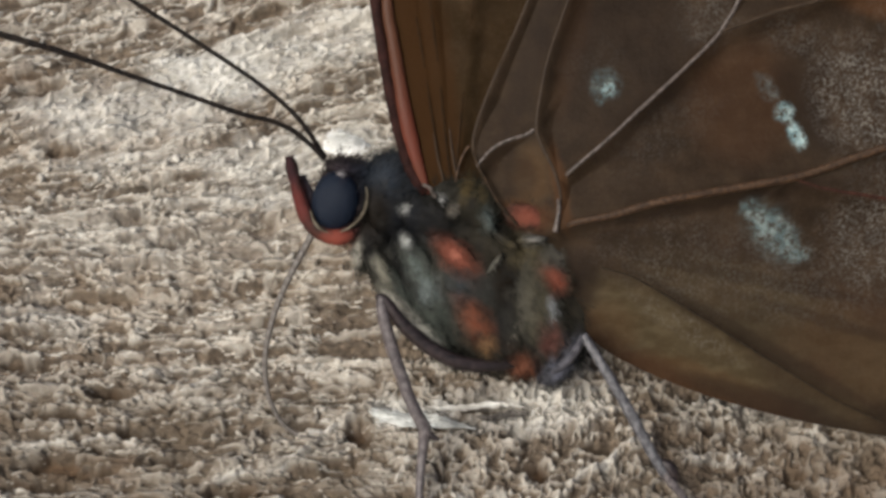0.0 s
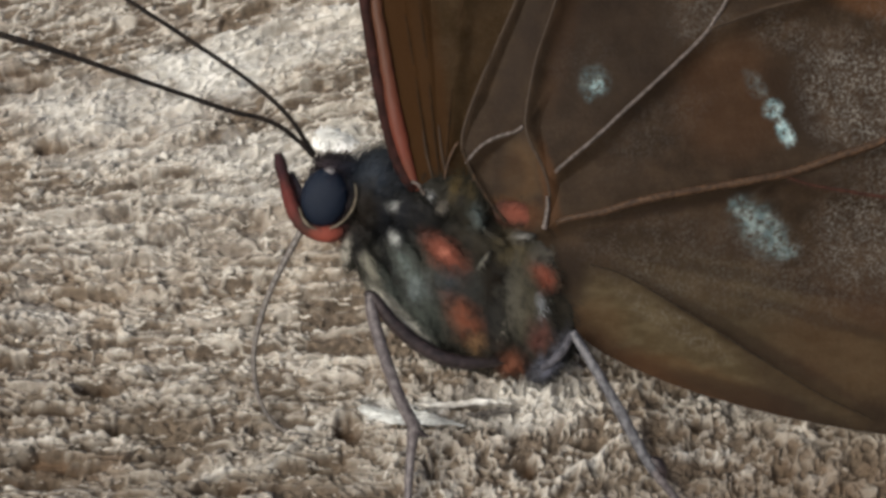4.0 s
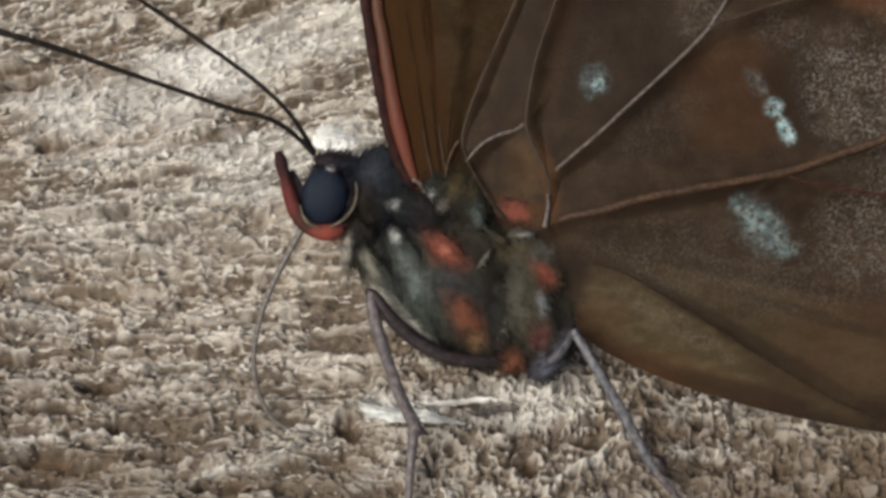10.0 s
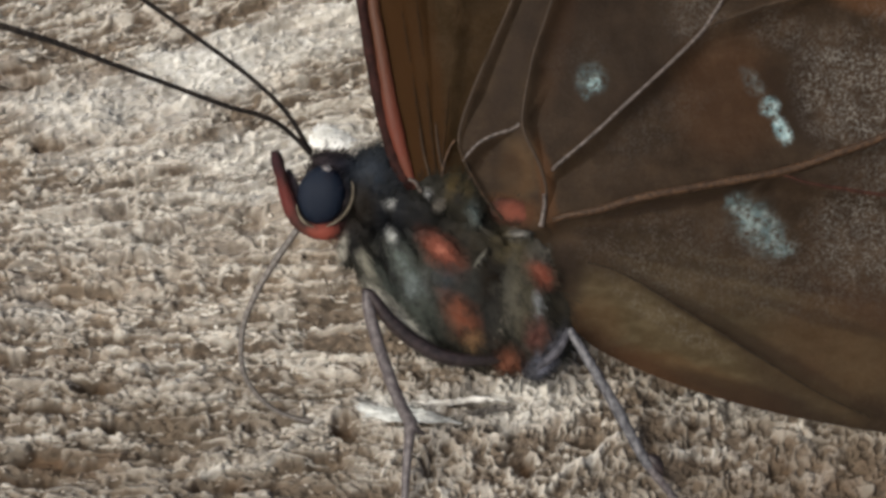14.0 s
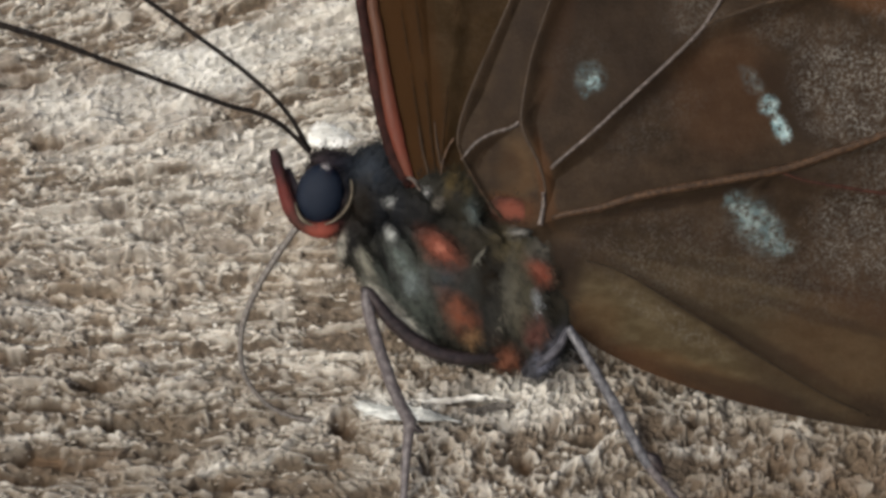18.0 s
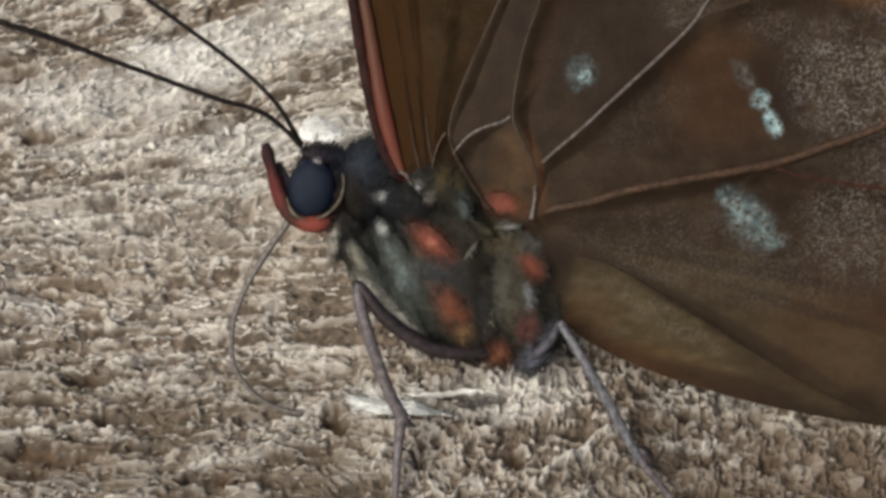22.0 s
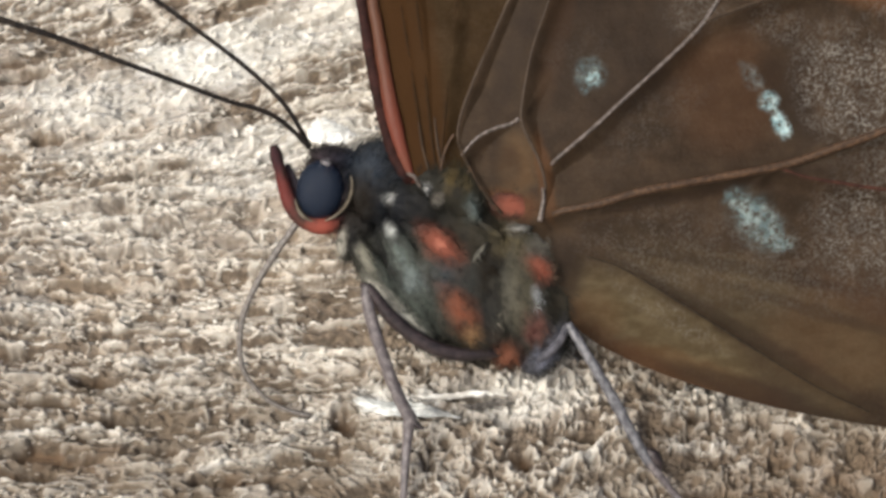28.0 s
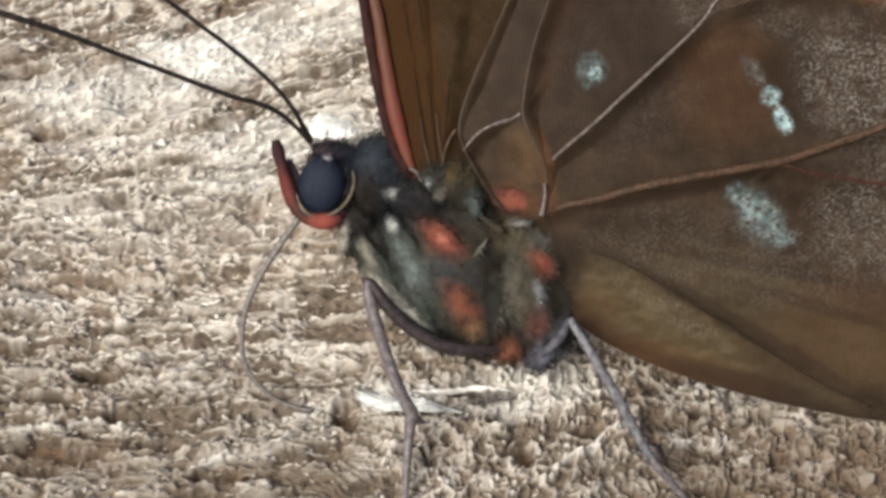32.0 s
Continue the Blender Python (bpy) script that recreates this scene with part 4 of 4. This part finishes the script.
lump("thorax", (812, 490, 0, 180, 140, 2.7, -34), butterfly, "dark olive hairy thorax with orange-red spots", 13000, 0.27, 0.013)
lump("rear_thorax", (934, 510, 0.3, 76, 150, 2.5, 8), butterfly, "olive hairy rear thorax", 7500, 0.32, 0.013, comb=(0.6, 0, -0.8))
lump("neck", (668, 335, 0, 60, 72, 1.9, 0), butterfly, "blue-black furry neck", 4500, 0.30, 0.012, comb=(0.6, 0, 0.3))
lump("shoulder_plate", (735, 372, 0.9, 58, 44, 1.4, -25), butterfly, "dark shoulder plate", 1500, 0.2, 0.012)
lump("collar", (632, 412, 0.7, 34, 36, 0.9, -10), butterfly, "black throat tuft", 700, 0.22, 0.012, comb=(0.1, 0, -0.9))
lump("throat_tuft", (612, 444, 0.6, 13, 27, 0.5, 12), butterfly, "pale throat tuft", 500, 0.2, 0.012, comb=(-0.4, 0, -0.8))
lump("side_plate", (672, 500, 1.5, 26, 86, 0.55, 34), butterfly, "cream side plate", 1200, 0.2, 0.012, comb=(0.6, 0, -0.7))
lump("side_plate", (722, 485, 2.0, 32, 92, 0.55, 22), butterfly, "grey-green side plate", 1500, 0.2, 0.012, comb=(0.4, 0, -0.8))
lump("lower_plate", (740, 580, 1.6, 20, 60, 0.6, 50), butterfly, "pale lower plate", 400, 0.35, comb=(0.7, 0, -0.4))
lump("shoulder_spot", (780, 440, 2.45, 46, 22, 0.2, -42), butterfly, "orange-red scaled spot", 420, 0.2, comb=(0.4, 0, -0.4))
lump("flank_spot", (820, 562, 2.3, 54, 30, 0.2, -58), butterfly, "orange-red scaled spot", 420, 0.2, comb=(0.4, 0, -0.4))
lump("rear_spot", (959, 483, 2.35, 32, 20, 0.2, -35), butterfly, "orange-red scaled spot", 300, 0.2, comb=(0.4, 0, -0.4))
lump("hip", (940, 600, 1.5, 44, 48, 1.0, 0), butterfly, "orange-red and blue-grey hind hip", 500, 0.2, comb=(0.1, 0, -0.6))
lump("hip", (902, 610, 0.9, 42, 50, 0.9, -8), butterfly, "orange middle hip", 300, 0.2, comb=(0.1, 0, -0.6))
lump("hind_hip", (962, 640, 1.4, 40, 24, 0.7, 38), butterfly, "blue-grey hind hip", 300, 0.25)
lump("wing_root", (908, 374, 2.27, 40, 21, 0.13, -15), butterfly, "orange-red wing root", 420, 0.13, comb=(0.2, 0, 0.3))
lump("wing_joint", (800, 347, 1.3, 64, 44, 0.7, -15), butterfly, "dark olive furry wing joint", 1700, 0.28, 0.012, comb=(0.2, 0, 0.8))
for a, b, w, ra, rb, turn in ((757, 342, 1.8, 10, 6, -20), (776, 368, 1.9, 13, 12, 0), (838, 385, 2.15, 10, 22, 18),
                              (918, 413, 2.4, 26, 7, 4), (850, 456, 2.5, 5, 24, -38), (870, 415, 2.4, 26, 8, -35), (745, 362, 1.9, 8, 18, 30)):
    lump("wing_hinge", (a, b, w, ra, rb, 0.3, turn), butterfly, "small hard wing hinge plate", 40, 0.25)

# head
lump("head", (592, 338, 0, 58, 64, 1.45, 0), butterfly, "dark hairy head", 900, 0.35, comb=(0.5, 0, 0.4))
eye = part("eye", mesh_of("eye", *[lump_points(568, 344, 1.25, 41, 52, 0.75, -8, 0.0, 1)[i] for i in (0, 2)], EYE_BLACK), butterfly, "glossy blue-black compound eye")
for start, end, thick in ((-1.3, 0.45, 3.2), (-2.85, -1.7, 3.0)):
    ring = [(568 + (56 if start > -2 else 44) * math.cos(g) + 7 * math.sin(g), 344 - 57 * math.sin(g), 1.62, thick * (0.4 + 0.6 * math.sin(math.pi * i / 15))) for i, g in enumerate(np.linspace(start, end, 16))]
    rod("eye_rim", ring, EYE_RIM, eye, "cream rim round the eye", 40, 8)
# pale lump added in place of a highlight above the eye
lump("face_highlight", (578, 296, 1.85, 10, 5, 0.2, -20), butterfly, "small pale lump standing in for a highlight beside the antennae", 30, 0.15)
lump("crown_tuft", (590, 284, 0.6, 40, 15, 0.9, -8), butterfly, "purple-black crown tuft", 300, 0.3, comb=(0.4, 0, 0.6))


def furred_rod(name, drawn, label, count, length, comb):
    """A rod in the coat's colours, with short hairs."""
    rows = smooth(drawn, 40)
    pts = [side(r[0], r[1], r[2]) for r in rows]
    radii = [r[3] * UNIT * MM for r in rows]
    verts, faces = tube(pts, radii, 16, 0.05, 2)
    ob = part(name, mesh_of(name, verts, faces, SKIN_COAT, tint=coat(verts)), butterfly, label)
    rng = random.Random(len(name))
    roots, ns = [], []
    for _ in range(count):
        i = rng.randrange(len(verts))
        roots.append(verts[i])
        ns.append((verts[i] - pts[i // 16]).normalized())
    hv, hf = strands(roots, ns, Vector(comb), length, 0.02, 5, 0.35)
    part("hair", mesh_of("hair", hv, hf, HAIR_COAT, False, tint=np.repeat(coat(roots), 5, 0)), ob, kind="stuff")
    return ob


furred_rod("palp", [(486, 267, 0.9, 7), (490, 285, 0.95, 11), (498, 315, 1.0, 10), (507, 350, 1.1, 12), (524, 384, 1.2, 14), (549, 404, 1.3, 14), (578, 408, 1.3, 16), (602, 402, 1.2, 8)],
           "curved orange-red mouth palp with a dark tip", 1600, 0.07, (-0.3, 0, 0.6))
furred_rod("inner_palp", [(509, 300, 0.4, 4), (518, 330, 0.4, 11), (530, 370, 0.5, 14), (560, 398, 0.6, 14)], "dark inner mouth palp", 200, 0.2, (-0.3, 0, 0.6))

# legs
rod("femur", [(905, 622, 0.9, 9), (868, 634, 1.8, 10), (800, 634, 2.4, 13), (740, 608, 2.8, 13), (690, 566, 3.1, 12), (655, 520, 3.3, 9), (640, 516, 3.3, 6)], LEG_DARK, butterfly, "dark brown thigh of the middle leg", 50, 12, 0.06)
W1 = foot(714, 925)
rod("tibia", [(648, 516, 3.3, 9), (655, 560, 3.35, 11), (676, 630, 3.4, 11), (704, 705, 3.4, 11), (728, 752, 3.4, 12)], LEG_GREY, butterfly, "purple-grey shin of the middle leg", 50, 12, 0.07)
rod("tarsus", [(727, 748, 3.4, 12), (722, 790, 3.45, 9), (718, 840, 0.5 * (3.45 + W1), 8), (716, 880, W1 - 0.1, 7), (714, 925, W1, 5)], LEG_GREY, butterfly, "purple-grey foot of the middle leg", 40, 10, 0.08)
rod("spur", [(730, 752, 3.4, 6), (742, 763, 3.45, 5), (752, 768, 3.5, 2)], LEG_DARK, butterfly, "dark shin spur", 12, 8)
W2 = foot(1200, 890)
rod("hind_femur", [(955, 645, 1.9, 10), (988, 618, 2.6, 8), (1007, 583, 3.1, 6)], LEG_SHADE, butterfly, "dark blue-grey thigh of the hind leg", 24, 12, 0.06)
rod("hind_tibia", [(1007, 581, 3.1, 6), (1018, 599, 3.15, 8), (1051, 653, 3.3, 9), (1090, 720, 3.4, 10), (1125, 785, 3.45, 9.5), (1150, 828, 3.5, 9)], LEG_BLUE, butterfly, "grey shin of the hind leg", 50, 12, 0.07)
rod("hind_tarsus", [(1149, 826, 3.5, 9), (1168, 850, W2 + 0.1, 8), (1186, 872, W2, 7), (1215, 905, W2, 5)], LEG_GREY, butterfly, "grey foot of the hind leg", 30, 10, 0.08)

rod("spur", [(1146, 806, 3.45, 6), (1158, 814, 3.4, 11), (1166, 828, 3.4, 10), (1170, 842, 3.4, 4)], LEG_DARK, butterfly, "dark purple shin spur", 16, 8)

# antennae and proboscis, which move
FEELERS = []
for drawn, label in (
        ([(548, 268, 0.5, 6), (520, 216, 0.5, 4.2), (490, 178, 0.5, 4.2), (450, 140, 0.4, 4.2), (400, 100, 0.2, 4.2), (350, 63, 0, 4.2), (294, 22, 0, 4.2), (150, -80, 0, 4.2), (0, -180, 0, 5), (-120, -250, 0, 10), (-170, -275, 0, 4)],
         "thin black antenna raised higher"),
        ([(550, 270, 0.9, 6), (520, 241, 1.0, 4.4), (490, 217, 1.2, 4.4), (450, 200, 1.4, 4.4), (400, 187, 1.6, 4.4), (300, 150, 1.8, 4.4), (200, 114, 2.0, 4.4), (100, 77, 2.2, 5.4), (0, 46, 2.4, 6), (-140, 5, 2.6, 8), (-260, -25, 2.8, 11), (-310, -36, 2.9, 4)],
         "thin black antenna held lower")):
    FEELERS.append(rod("antenna", drawn, ANTENNA, butterfly, label, 110, 10, 0.07, origin=side(*drawn[0][:3])))

RESTING = [(526, 404), (500, 452), (476, 500), (455, 555), (441, 620), (443, 680), (456, 722), (480, 755), (520, 772), (580, 778)]
BOWED = [(526, 404), (492, 452), (457, 508), (431, 566), (423, 620), (427, 662), (446, 696), (482, 730), (535, 749), (600, 755)]
PIECES, PIECE = 26, 17.0                    # pieces of the proboscis and the length of each, in drawing units


def bearings(drawn):
    """The direction of each piece along a drawn curve."""
    p = smooth(drawn, 400)
    far = np.concatenate(([0], np.cumsum(np.linalg.norm(np.diff(p, axis=0), axis=1))))
    at = np.arange(PIECES + 1) * PIECE
    q = np.stack([np.interp(at, far, p[:, k]) for k in (0, 1)], 1)
    d = np.diff(q, axis=0)
    d[np.linalg.norm(d, axis=1) < 1] = (1, 0)
    return np.unwrap(np.arctan2(-d[:, 1], d[:, 0]))


REST_TURN, BOW_TURN = bearings(RESTING), bearings(BOWED)
TONGUE_PIECES = []
for i in range(PIECES):
    r0, r1 = [(6.6 - 2.2 * min(1.0, k / 20)) * UNIT * MM for k in (i, i + 1)]
    long = PIECE * UNIT * MM
    verts, faces = tube([Vector((t * long, 0, 0)) for t in (-0.12, 0.0, 0.5, 1.0, 1.12)], [0.75 * r0, r0, (r0 + r1) / 2, r1, 0.75 * r1], 10)
    TONGUE_PIECES.append(part("proboscis", mesh_of("proboscis", verts, faces, TONGUE), butterfly, "thin grey-brown feeding tube" if i == 0 else ""))


def tongue_poses(bow):
    """The poses of all pieces, bow 0: hanging down, 1: bowed forward."""
    at = side(526, 404, 1.0)
    out = []
    for i, g in enumerate(REST_TURN * (1 - bow) + BOW_TURN * bow):
        out.append(Matrix.Translation(at) @ Matrix.Rotation(-g, 4, "Y"))
        at = at + Vector((math.cos(g), 0, math.sin(g))) * PIECE * UNIT * MM
    return out


def motions():
    swings = (((0, 3.15), (3, 2.9), (6, 2.5), (9, 1.85), (13, 0.8), (18, 0.4), (23, 0), (28, -0.2), (32, -0.5)),
              ((0, 1.0), (6, 1.1), (9, 1.1), (11, 0.5), (13, -0.2), (23, 0), (28, -0.3), (32, -0.5)))
    for feeler, swing in zip(FEELERS, swings):
        base = Matrix.Translation(feeler.location)
        walk(feeler, [(t, base @ pose(0, 0, 0, 0, -g)) for t, g in swing])
    bows = ((0, 0.0), (5, 0.02), (10.2, 0.08), (10.7, 0.25), (11.0, 0.55), (11.5, 0.85), (12.0, 0.97), (13.0, 1.0), (18.0, 0.94), (24.0, 1.03), (32.0, 1.0))
    rows = [(t, tongue_poses(b)) for t, b in bows]
    for i, piece in enumerate(TONGUE_PIECES):
        walk(piece, [(t, m[i]) for t, m in rows])


motions()
